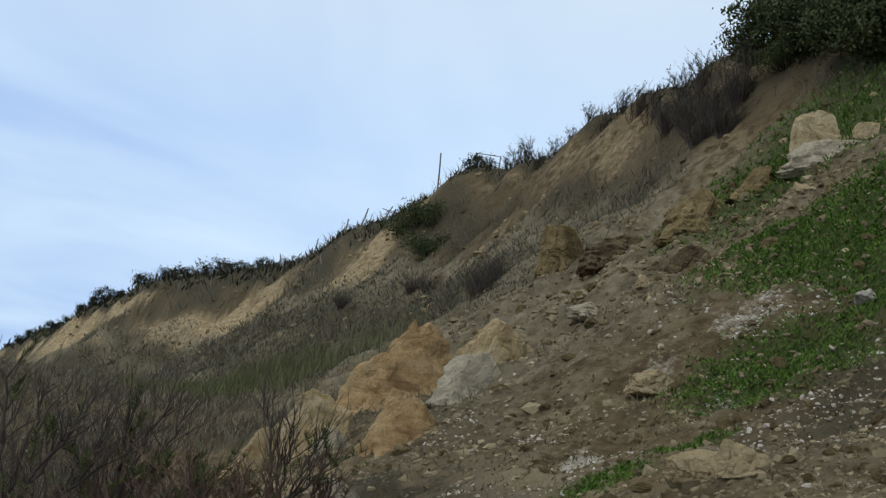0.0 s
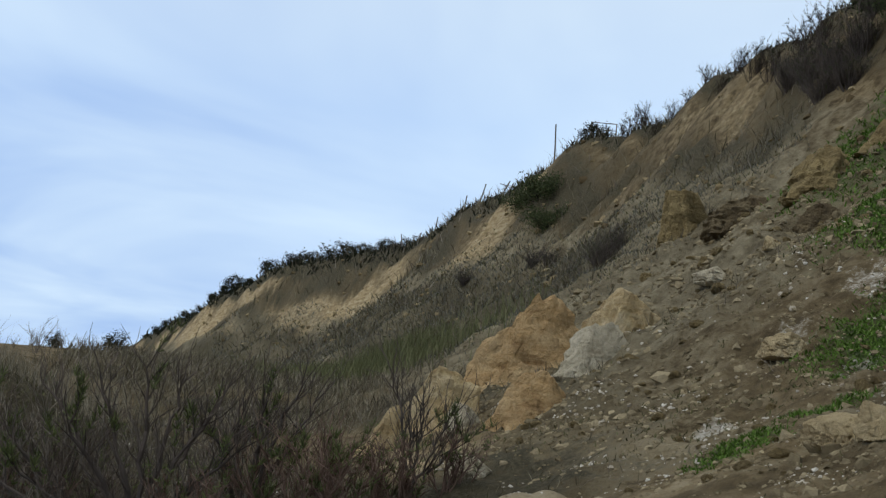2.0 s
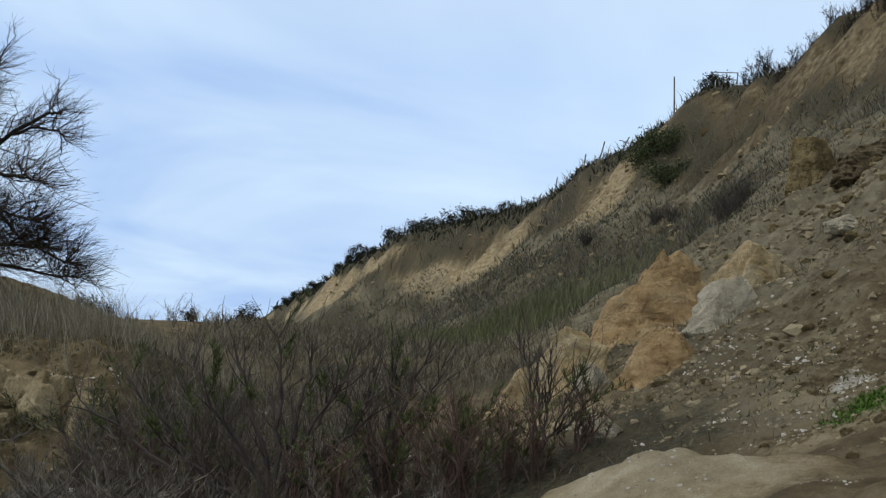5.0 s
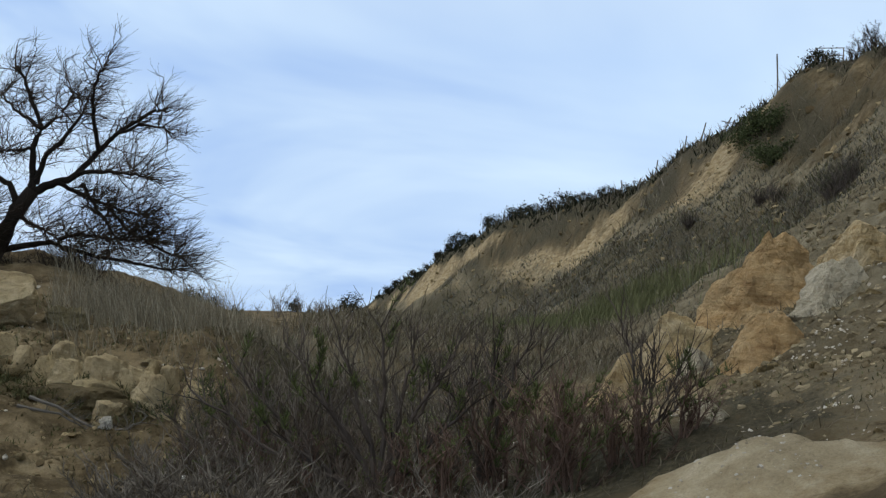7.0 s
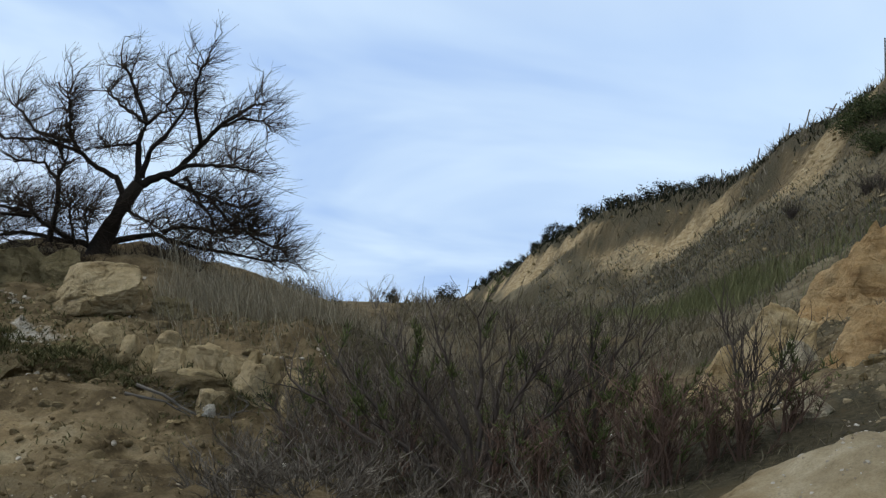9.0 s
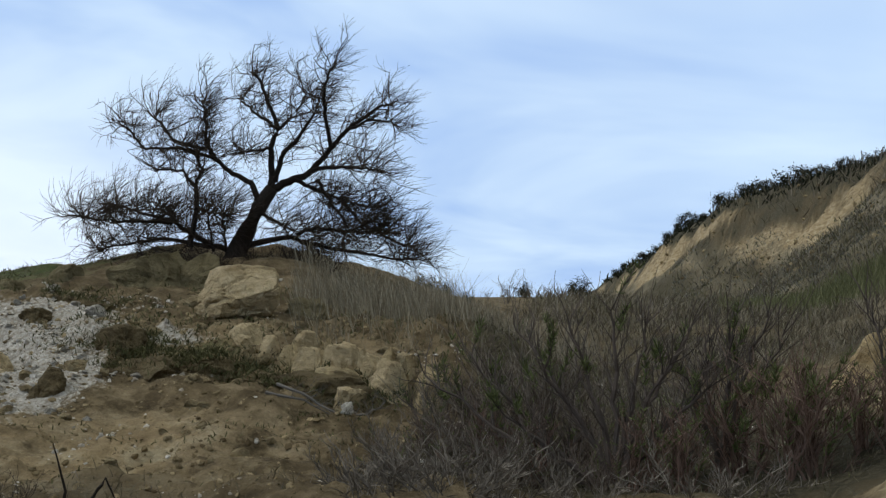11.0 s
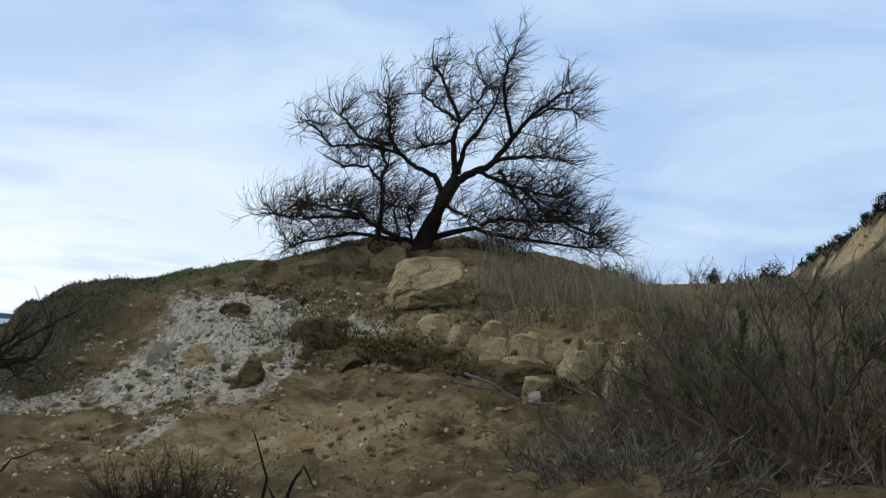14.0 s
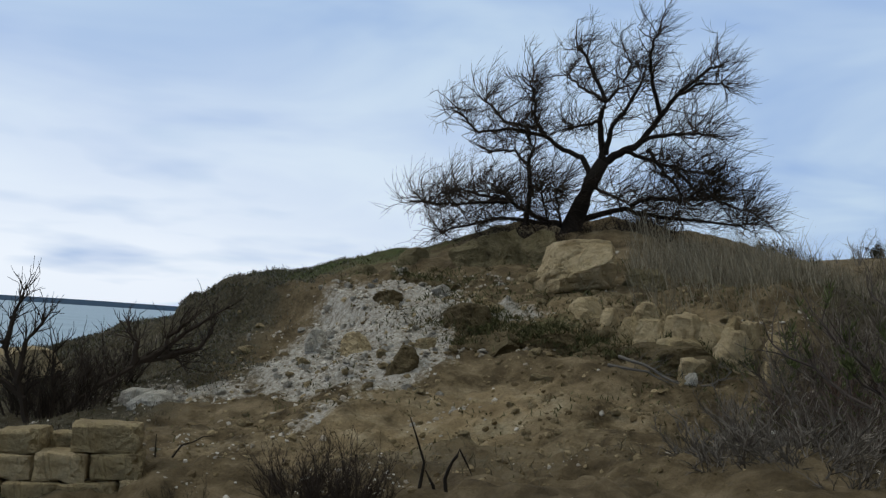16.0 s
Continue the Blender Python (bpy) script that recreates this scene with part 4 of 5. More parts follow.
big_shrub(*polar(2.6, 12.0), 0, [(-2.1, 0.3, 1.15), (0.9, -0.2, 1.2), (-1.6, 0.2, 1.35), (-1.1, 0.5, 1.65), (-0.55, 0.1, 1.75), (-0.1, -0.2, 1.9), (0.3, 0.3, 1.85), (0.75, 0.2, 1.8), (0.5, -0.3, 1.5), (-0.8, -0.3, 1.3), (1.1, 0.4, 1.5), (-1.3, -0.1, 0.9)],
          "wide dark leafless shrub with arching stems", M_STEM, 71, 0.04)
big_shrub(*polar(7.6, 12.6), 0, [(0.15, 0.1, 1.3), (0.42, 0, 1.75), (0.65, 0.2, 1.55), (-0.2, 0.3, 1.4), (-0.45, -0.1, 1.2), (0.05, -0.2, 1.6)],
          "upright dark shrub with a forked stem", M_STEM, 72, 0.032)
big_shrub(*polar(15.6, 13.2), 0, [(-0.35, 0, 1.45), (0.1, 0.1, 1.2), (0.4, 0, 1.1), (0.65, 0.2, 0.9), (-0.1, -0.1, 0.9)],
          "thin upright shrub with green needle sprays", M_STEM, 73, 0.022)
big_shrub(*polar(-1.4, 13.0), 0, [(-1.2, 0.2, 0.9), (-0.7, 0.4, 1.2), (-0.2, 0, 1.3), (0.4, 0.2, 1.2), (-1.4, 0, 0.6), (0.1, -0.3, 0.9)],
          "low spreading shrub with grey twigs", M_DEAD, 74, 0.02)
big_shrub(*polar(10.8, 12.2), 0, [(-0.5, 0, 0.9), (-0.2, 0.1, 1.05), (0.1, 0, 1.1), (0.35, 0.1, 1.0), (0.6, 0, 0.8), (-0.8, 0.1, 0.7), (0.2, -0.2, 0.8)],
          "clump of reddish bare stems", M_RED, 75, 0.013)
under = bare_shrub("bare_shrub", 0.7, 0.9, 18, "dense dark twigs growing round the tree's foot", M_TWIG, None, 0, 15, 1.2)
stand(under, *polar(-14.4, 23.4), 0, 1.0)
for hd, r, k in [(-12.6, 23.2, 1.1), (-11.0, 23.6, 0.9), (-16.0, 23.4, 0.8), (-18.2, 23.2, 0.9), (-19.6, 23.8, 0.9), (-9.6, 24, 1.0), (-13.4, 24.6, 1.2), (-21.0, 24.2, 0.8), (-8.4, 24.6, 0.8), (-17.2, 22.8, 0.6)]:
    repeat(under, *polar(hd, r), rs.uniform(0, 360), k)

# bushes along the skyline of the hollow
dark = leafy_bush("bush", (0.75, 0.7, 1.1), "dark rounded evergreen bush on the skyline", M_DARKLEAF, 21, 22, 60, 0.08)
stand(dark, *polar(0.4, 62), 0, 1.1)
for hd, r, k in [(-6.9, 40, 0.75), (-6.2, 44, 0.6), (-2.4, 60, 0.7), (0.9, 66, 0.7), (-5.3, 50, 0.45), (-7.7, 36, 0.6)]:
    repeat(dark, *polar(hd, r), rs.uniform(0, 360), k)
snag = bare_shrub("dead_shrub", 1.8, 0.6, 6, "dead grey shrub standing on the skyline", M_DEAD, None, 0, 31)
stand(snag, *polar(-3.2, 52), 0, 0.8)
for hd, r, k in [(-2.1, 56, 0.85), (-1.2, 60, 0.8), (-0.4, 58, 0.7), (-4.2, 54, 0.5), (1.2, 64, 0.6)]:
    repeat(snag, *polar(hd, r), rs.uniform(0, 360), k * 0.65)

# bushes on the cliff top
top = leafy_bush("clifftop_bush", (1.3, 1.2, 1.5), "dark windswept bush on the cliff top", M_DARKLEAF, 41, 30, 60, 0.12)
stand(top, float(edge_x(140)) + 0.8, 140, 0, 1.5)
for y, off, k in [(128, 0.6, 1.5), (118, 0.5, 1.7), (124, 0.6, 1.1), (108, 0.6, 1.0), (102, 0.6, 0.9), (112, 0.5, 1.2), (148, 0.4, 1.2), (158, 0.2, 1.6), (175, 0, 1.3), (190, 0, 1.2), (210, 0, 1.6), (235, 0, 1.5),
                  (93, 0.6, 0.5), (79, 0.6, 0.5), (60, 0.2, 0.8), (165, 0.3, 1.3), (250, 0, 1.7)]:
    repeat(top, float(edge_x(y)) + off, y, rs.uniform(0, 360), k, 0.1, rs.uniform(0.6, 0.9))
mound = leafy_bush("clifftop_bush", (2.0, 2.6, 1.6), "dense green bush hanging over the cliff edge", M_BUSH, 43, 60, 90, 0.12)
stand(mound, 22.8, 60.0, 0, 0.9, 0.9)
repeat(mound, 22.3, 56.0, 90, 0.8, 0.8)
repeat(mound, 23.0, 63.0, 40, 0.7, 0.8)
big = leafy_bush("clifftop_bush", (2.4, 2.4, 2.6), "large dark green bush on the upper slope", M_BUSH, 45, 70, 110, 0.12)
stand(big, *polar(39.8, 37.5), 0, 1.25, 0.5)
for hd, r, k in [(41.4, 34.5, 1.0), (37.8, 39, 0.8), (43.2, 32.6, 1.0), (38.6, 36.5, 0.5), (45.0, 31.2, 1.0), (42.2, 36, 1.2), (40.4, 35.2, 0.6)]:
    repeat(big, *polar(hd, r), rs.uniform(0, 360), k, 0.4)
grey = bare_shrub("clifftop_shrub", 1.9, 1.5, 40, "grey leafless bramble hanging over the cliff edge", M_BRAMBLE, M_BUSH, 0.25, 47)
stand(grey, *polar(35.0, 38.5), 0, 1.0, 0.4)
for hd, r, k in [(33.8, 40, 0.9), (36.2, 37.5, 0.9), (34.4, 37.0, 0.8), (35.6, 36.4, 0.75), (32.8, 41.5, 0.8), (36.8, 39, 0.8)]:
    repeat(grey, *polar(hd, r), rs.uniform(0, 360), k, 0.3)
thorn = bare_shrub("clifftop_shrub", 1.5, 0.8, 12, "bare thorny shrub on the cliff top", M_TWIG, M_DARKLEAF, 0.4, 49)
stand(thorn, *polar(31.8, 45), 0, 1.0, 0.1)
for hd, r, k in [(31.0, 47, 1.1), (30.2, 49, 0.9), (33.2, 43, 1.0), (29.4, 51, 0.7), (28.6, 53, 0.65), (27.8, 54.5, 0.6), (27.0, 56, 0.7), (26.2, 58, 0.75), (25.6, 60, 0.95), (25.1, 61.5, 1.0), (24.7, 62.5, 0.7), (34.2, 42, 1.0)]:
    repeat(thorn, *polar(hd, r), rs.uniform(0, 360), k, 0.1)
for hd, r, k in [(21.4, 54, 0.6), (20.6, 56, 0.5), (28.6, 33, 0.5), (23.2, 40, 0.5), (24.2, 39.5, 0.55), (24.8, 39, 0.5), (24.0, 38.4, 0.5), (17.2, 62, 0.5)]:
    repeat(grey, *polar(hd, r), rs.uniform(0, 360), k, 0.1)


# ---- fence posts and poles on the cliff top ----
def stake(name, x, y, height, lean_x, lean_y, label, r=0.05, cross=False):
    ob = thing(name, x, y, ground_z(x, y) - 0.1)
    a = Shoots()
    tip = Vector((lean_x, lean_y, height))
    a.tube([Vector((0, 0, 0)), tip * 0.5 + Vector((0.01, 0, 0)), tip], [r, r * 0.95, r * 0.85], 6)
    a.put("post", M_POST, ob)
    if cross:
        b = Shoots()
        b.tube([tip * 0.75 + Vector((-0.5, 0, 0.15)), tip * 0.8, tip * 0.9 + Vector((0.5, 0.1, -0.1))], [r * 0.5] * 3, 5)
        b.put("broken_rail", M_POST, ob)
    return tagged(ob, label, "post")


for y, h, lx, cr in [(78.0, 1.2, 0.4, False), (73.5, 1.5, 0.9, True), (72.0, 1.3, 0.7, True), (82.5, 1.0, 0.2, False), (86.5, 1.1, 0.3, False), (91.0, 1.0, 0.2, False), (96.0, 1.0, 0.3, False), (100.5, 1.0, -0.2, False)]:
    tagged(stake("fence_post", float(edge_x(y)) - 0.9, y, h + 0.4, lx, 0.1, "leaning weathered fence post at the cliff edge", 0.055, cr), group="leaning fence posts")
stake("pole", *polar(21.2, 67), 2.4, -0.12, 0, "tall thin grey pole on the cliff top", 0.05)


def railing(x, y):
    ob = thing("railing", x, y, ground_z(x, y) - 0.05, -20)
    for k in (-0.75, 0.75):
        a = Shoots()
        a.tube([Vector((k, 0, 0)), Vector((k, 0, 0.6)), Vector((k, 0, 1.5))], [0.035] * 3, 5)
        a.put("post", M_POST, ob)
    for z in (1.05, 1.48):
        a = Shoots()
        a.tube([Vector((-0.8, 0, z)), Vector((0, 0, z)), Vector((0.8, 0, z))], [0.028] * 3, 5)
        a.put("rail", M_POST, ob)
    return tagged(ob, "short thin grey railing at the cliff top", "railing")


railing(*polar(23.6, 66))


# ---- ruined wall of cut blocks below the bank ----
wx, wy = polar(-40.6, 11.6)
wall_root = thing("stone_wall", wx, wy, -0.09, 28.0)
tagged(wall_root, "ruined wall of squared buff stone blocks", "wall")
for k, (bx, by, bz, w, h, d, tip) in enumerate([(0.17, 0.10, 0.22, 0.64, 0.28, 0.50, 3), (-0.20, 0.0, -0.04, 0.50, 0.27, 0.45, 2), (0.31, 0.02, -0.03, 0.46, 0.25, 0.45, -1), (-0.68, 0.22, 0.20, 0.48, 0.22, 0.55, -3), (-0.72, 0.06, -0.03, 0.46, 0.23, 0.45, 1),
                                                (-0.46, -0.12, -0.29, 0.54, 0.25, 0.45, 2), (0.08, -0.10, -0.28, 0.52, 0.24, 0.45, -2), (0.56, -0.06, -0.27, 0.42, 0.24, 0.45, 4), (-0.98, -0.10, -0.28, 0.46, 0.24, 0.45, 0), (-0.30, 0.55, 0.20, 0.60, 0.16, 0.40, -5)]):
    block = new("block", block_mesh("block", w, d, h, (M_LEDGE, M_BUFF, M_LEDGE)[k % 3], 200 + k))
    block.parent = wall_root
    block.matrix_local = pose(bx, by, bz, 0, tip, rs.uniform(-8, 8))
for k, (hd, r, w, h) in enumerate([(-38.3, 17.6, 0.36, 0.26), (-37.4, 17.2, 0.30, 0.22), (-37.9, 16.8, 0.40, 0.20), (-36.8, 17.4, 0.22, 0.2)]):
    boulder("boulder", hd, r, (w, w * 0.8, h), M_CHALK, 220 + k, "pale chalky slab at the foot of the rubble", 0.05, square=0.4, sub=3)
for k, (hd, r, w, h) in enumerate([(-39.6, 48, 1.4, 0.9), (-38.2, 47, 0.9, 0.7), (-41.6, 46, 1.5, 1.0), (-43.5, 24, 1.0, 0.6)]):
    boulder("boulder", hd, r, (w, w * 0.8, h), M_BUFF, 230 + k, "buff stone block lying on the lower shore slope", 0.1, square=0.5, sub=3)


# ---- dead tree by the shore and small dead wood ----
def branchy(name, x, y, turn, limbs, twigs, label, category, mat, r0, seed, reach=0.5):
    random.seed(seed)
    root = thing(name, x, y, ground_z(x, y) - 0.05, turn)
    tagged(root, label, category)
    small = Shoots()
    for pts in limbs:
        line = []
        for i in range(len(pts) - 1):
            for q in range(3):
                f = q / 3
                line.append(Vector(pts[i]).lerp(Vector(pts[i + 1]), f) + Vector((rnd(-1, 1), rnd(-1, 1), rnd(-1, 1))) * 0.02)
        line.append(Vector(pts[-1]))
        a = Shoots()
        a.tube(line, [r0 * (1 - 0.75 * i / (len(line) - 1)) for i in range(len(line))], 6)
        a.put("limb", mat, root)
        for i in range(2, len(line)):
            for _ in range(twigs):
                br = wand(line[i], (line[i] - line[i - 1]).normalized() * 0.5 + Vector((rnd(-0.8, 1), rnd(-1, 1), rnd(-0.2, 1))) * 0.7, rnd(0.3, 1.0) * reach, 0.3, 4)
                small.tube(br, [r0 * 0.22, r0 * 0.18, r0 * 0.14, r0 * 0.1, r0 * 0.05], 3)
                for k in (1, 2, 3, 4):
                    tw = wand(br[k], (br[k] - br[k - 1]).normalized() + Vector((rnd(-1, 1), rnd(-1, 1), rnd(-0.2, 1))) * 0.7, rnd(0.2, 0.5) * reach, 0.3, 2)
                    small.tube(tw, [r0 * 0.1, r0 * 0.08, r0 * 0.05], 3)
    if twigs:
        small.put("brushwood", mat, root)
    return root


x, y = polar(-42.4, 18.0)
branchy("dead_tree", x, y, 42.4, [[(0, 0, -0.1), (0.35, 0, 0.26), (0.68, 0, 0.5), (1.3, 0.1, 0.9), (1.85, 0.1, 0.95), (2.0, 0.1, 0.8)], [(1.3, 0.1, 0.9), (1.65, 0.1, 1.05), (2.0, 0.2, 1.35), (2.6, 0.2, 1.72)],
                               [(1.2, 0.1, 0.85), (1.25, 0, 1.2), (1.1, 0, 1.35)], [(1.7, 0.1, 1.0), (1.75, 0.2, 1.3), (2.1, 0.2, 1.55)], [(1.6, 0.1, 0.95), (2.2, 0.1, 1.1), (2.4, 0.1, 1.35)]], 3,
        "leaning leafless dead tree on the lower slope", "tree", M_TWIG, 0.06, 5, 0.5)
x, y = polar(-43.2, 17.4)
branchy("dead_tree", x, y, 43.2, [[(0, 0, -0.1), (-0.2, 0, 0.63), (-0.4, 0, 1.17), (-0.7, 0.1, 1.35)], [(-0.2, 0, 0.6), (-0.1, 0, 1.2), (0.2, 0.1, 1.62)], [(-0.1, 0, 0.4), (-0.5, 0.1, 0.75), (-0.95, 0, 1.0)],
                               [(-0.38, 0, 1.1), (-0.3, 0, 1.5), (-0.15, 0, 1.95)], [(0.25, 0, -0.1), (0.3, 0, 0.5), (0.28, 0, 1.05)]], 4,
        "leafless dark thorn tree above the shore", "tree", M_TWIG, 0.055, 15, 0.5)
random.seed(9)
low = bare_shrub("dead_shrub", 0.9, 0.8, 26, "dark leafless scrub at the foot of the slope", M_TWIG, None, 0, 51)
stand(low, *polar(-40.6, 18.4), 0, 1.2)
for hd, r, k in [(-42.0, 17.4, 1.2), (-39.2, 19.2, 1.0), (-43.4, 18.2, 1.3)]:
    repeat(low, *polar(hd, r), rs.uniform(0, 360), k)
low2 = bare_shrub("dead_shrub", 0.62, 0.5, 24, "dark leafless shrub at the foot of the bank", M_TWIG, None, 0, 53)
stand(low2, *polar(-29.6, 9.0), 0, 1.0)
for hd, r, k in [(-28.2, 8.8, 1.0), (-30.6, 9.2, 0.9), (-27.2, 9.1, 0.8), (-36.0, 9.0, 0.6)]:
    repeat(low2, *polar(hd, r), rs.uniform(0, 360), k)
x, y = polar(-24.4, 9.2)
branchy("dead_branch", x, y, 24, [[(0, 0, -0.1), (0.03, 0, 0.25), (-0.08, 0, 0.62)], [(0.2, 0, -0.1), (0.24, 0.02, 0.22), (0.33, 0, 0.35), (0.42, 0, 0.18)], [(0.14, 0, 0), (0.05, 0, 0.2)]], 0, "dark bent dead stems at the foot of the bank", "branch", M_BARK, 0.02, 6)
x, y = polar(-35.0, 12.6)
branchy("dead_branch", x, y, 35, [[(-0.5, 0, -0.1), (-0.25, 0, 0.3), (0.1, 0, 0.38)], [(-0.5, 0, -0.1), (-0.52, 0, 0.4)]], 0, "dark arching dead stem on the earth bank", "branch", M_BARK, 0.016, 7)
x, y = polar(-11.6, 14.9)
branchy("driftwood_branch", x, y, 12, [[(-0.75, 0, 0.42), (-0.3, -0.05, 0.24), (0.05, -0.1, 0.07), (0.42, -0.05, 0.06), (0.66, 0, 0.24)], [(-0.9, 0, 0.3), (-0.4, 0, 0.22), (0.0, 0, 0.02)]], 2, "bleached fallen branch lying across the bank", "branch", M_POST, 0.024, 8, 0.3)
boulder("flint", -11.0, 14.7, (0.11, 0.09, 0.12), M_CHALK, 301, "white chalk lump on the earth bank", 0.02, square=0.3, sub=4, jag=0.4)
boulder("flint", -15.3, 13.4, (0.05, 0.05, 0.06), M_CHALK, 302, "small white chalk lump on the earth bank", 0.01, sub=2)
boulder("flint", 43.0, 17.6, (0.26, 0.2, 0.22), M_CHALK, 303, "white chalk lump under the turf edge", 0.05, sub=4, jag=0.3)


# ---- ground cover ----
def cover(name, pts, length, width, lean, mat, label, category, spread=0.5, seed=3):
    """Many tapered blades, one mesh. pts: (n, 3) roots; length, width: arrays or numbers."""
    g = np.random.default_rng(seed)
    n = len(pts)
    L = np.broadcast_to(length, n) * g.uniform(0.55, 1.15, n)
    d = np.stack([g.normal(0, spread, n) + lean[0], g.normal(0, spread, n) + lean[1], np.ones(n)], -1)
    d /= np.linalg.norm(d, axis=1)[:, None]
    a = g.uniform(0, math.pi, n)
    u = np.stack([np.cos(a), np.sin(a), 0 * a], -1) * (np.broadcast_to(width, n) * 0.5)[:, None]
    mid = pts + d * (L * 0.55)[:, None]
    tip = pts + d * L[:, None] + np.stack([g.normal(0, 0.16, n), g.normal(0, 0.16, n), -0.08 * np.ones(n)], -1) * L[:, None]
    V = np.stack([pts - u, pts + u, mid + u * 0.8, mid - u * 0.8, tip], 1).reshape(-1, 3)
    i = np.arange(n) * 5
    me = bpy.data.meshes.new(name)
    F = np.stack([i, i + 1, i + 2, i + 3], -1).tolist() + np.stack([i + 3, i + 2, i + 4], -1).tolist()
    me.from_pydata(V.tolist(), [], F)
    me.materials.append(mat)
    return tagged(new(name, me), label, category, kind="stuff")


def rubble(name, pts, sizes, mat, label, category, seed=4):
    """Many angular lumps in one mesh."""
    sizes = np.minimum(sizes, 3.0 * np.median(sizes))
    g = np.random.default_rng(seed)
    t = (1 + 5 ** 0.5) / 2
    base = np.array([(-1, t, 0), (1, t, 0), (-1, -t, 0), (1, -t, 0), (0, -1, t), (0, 1, t), (0, -1, -t), (0, 1, -t), (t, 0, -1), (t, 0, 1), (-t, 0, -1), (-t, 0, 1)]) / 1.9
    tri = np.array([(0, 11, 5), (0, 5, 1), (0, 1, 7), (0, 7, 10), (0, 10, 11), (1, 5, 9), (5, 11, 4), (11, 10, 2), (10, 7, 6), (7, 1, 8), (3, 9, 4), (3, 4, 2), (3, 2, 6), (3, 6, 8), (3, 8, 9), (4, 9, 5), (2, 4, 11), (6, 2, 10), (8, 6, 7), (9, 8, 1)])
    n = len(pts)
    B = base[None] * g.uniform(0.55, 1.25, (n, 12, 1)) * (np.stack([g.uniform(0.7, 1.3, n), g.uniform(0.7, 1.3, n), g.uniform(0.65, 1.05, n)], -1))[:, None]
    a = g.uniform(0, 6.28, n)
    c, s_ = np.cos(a)[:, None], np.sin(a)[:, None]
    B = np.stack([B[..., 0] * c - B[..., 1] * s_, B[..., 0] * s_ + B[..., 1] * c, B[..., 2]], -1)
    low = np.stack([np.zeros(n), np.zeros(n), 0.25 * np.asarray(sizes)], -1)
    V = ((pts - low)[:, None] + B * np.asarray(sizes)[:, None, None]).reshape(-1, 3)
    F = (tri[None] + (np.arange(n) * 12)[:, None, None]).reshape(-1, 3)
    me = bpy.data.meshes.new(name)
    me.from_pydata(V.tolist(), [], F.tolist())
    me.materials.append(mat)
    return tagged(new(name, me), label, category, kind="stuff")


def strewn(n, heads, reach, weight, seed):
    """Random ground points by bearing and distance, thinned by weight(x, y)."""
    g = np.random.default_rng(seed)
    a = np.radians(g.uniform(*heads, n))
    r = np.exp(g.uniform(math.log(reach[0]), math.log(reach[1]), n))
    x, y = r * np.sin(a), r * np.cos(a)
    keep = g.uniform(0, 1, n) < weight(x, y)
    x, y, r = x[keep], y[keep], r[keep]
    return np.stack([x, y, land(x, y)], -1), r


def lump_material(name, stops):
    k = Mat(name, 0.95, 0.1)
    g = k.n("ShaderNodeNewGeometry").outputs["Random Per Island"]
    c = k.ramp(g, *stops)
    f = k.noise(22, 6, 0.7)
    c = k.mix(k.math("MULTIPLY", k.span(f, 0.4, 0.75), 0.5), c, (0.06, 0.045, 0.028))
    return k.done(c, f, 0.8, 0.03)


M_CLOD = lump_material("clay_clods", ((0.0, (0.13, 0.10, 0.057)), (0.5, (0.22, 0.176, 0.104)), (0.85, (0.31, 0.25, 0.153)), (1.0, (0.42, 0.34, 0.205))))
M_SANDCLOD = lump_material("sandy_clods", ((0.0, (0.10, 0.07, 0.035)), (0.5, (0.22, 0.165, 0.085)), (1.0, (0.40, 0.31, 0.175))))
M_RUBBLE = lump_material("chalk_lumps", ((0.0, (0.30, 0.245, 0.175)), (0.45, (0.50, 0.44, 0.35)), (1.0, (0.74, 0.69, 0.60))))


def w_slip(x, y):
    s = inland(x, y)
    return ramp(s, -21, -18) * (1 - 0.8 * blob(x, y, 11.5, 11.5, 4.6, 4.2)) * (1 - ramp(s, -9, -6)) * (1 - ramp(y, 26, 34)) * (0.35 + 1.3 * np.maximum(0, fbm(x, y, 2.5, 3, 81) + 0.25))


p, r = strewn(40000, (16, 52), (7, 34), w_slip, 1)
g = np.random.default_rng(5)
rubble("clay_clods", p, 0.0018 * r * np.exp(g.normal(0, 0.55, len(p))), M_CLOD, "loose grey-brown clay clods on the slip", "rubble", 6)


p, r = strewn(2600, (20, 50), (9, 32), w_slip, 18)
rubble("clay_lumps", p, 0.0036 * r * np.exp(g.normal(0, 0.4, len(p))), M_CLOD, "large lumps of slumped clay on the slip", "rubble", 16)


def w_face(x, y):
    s = inland(x, y)
    return ramp(s, -12, -9) * (1 - ramp(s, -0.8, -0.2)) * (0.25 + np.maximum(0, fbm(x, y, 5, 3, 83))) * 0.8


p, r = strewn(16000, (4, 52), (24, 170), w_face, 2)
rubble("sandy_clods", p, 0.0021 * r * np.exp(g.normal(0, 0.5, len(p))), M_SANDCLOD, "fallen lumps of sand on the cliff face", "rubble", 7)


def w_bank(x, y):
    return (blob(x, y, -5, 16.5, 4.5, 2.5) + 0.7 * blob(x, y, -5.5, 11.5, 3.5, 2.5)) * 0.8 * (0.3 + np.maximum(0, fbm(x, y, 1.5, 3, 85) + 0.2))


p, r = strewn(30000, (-42, -5), (9, 26), w_bank, 3)
rubble("earth_clods", p, 0.0014 * r * np.exp(g.normal(0, 0.6, len(p))), M_SANDCLOD, "crumbling lumps of sandy earth on the bank", "rubble", 8)


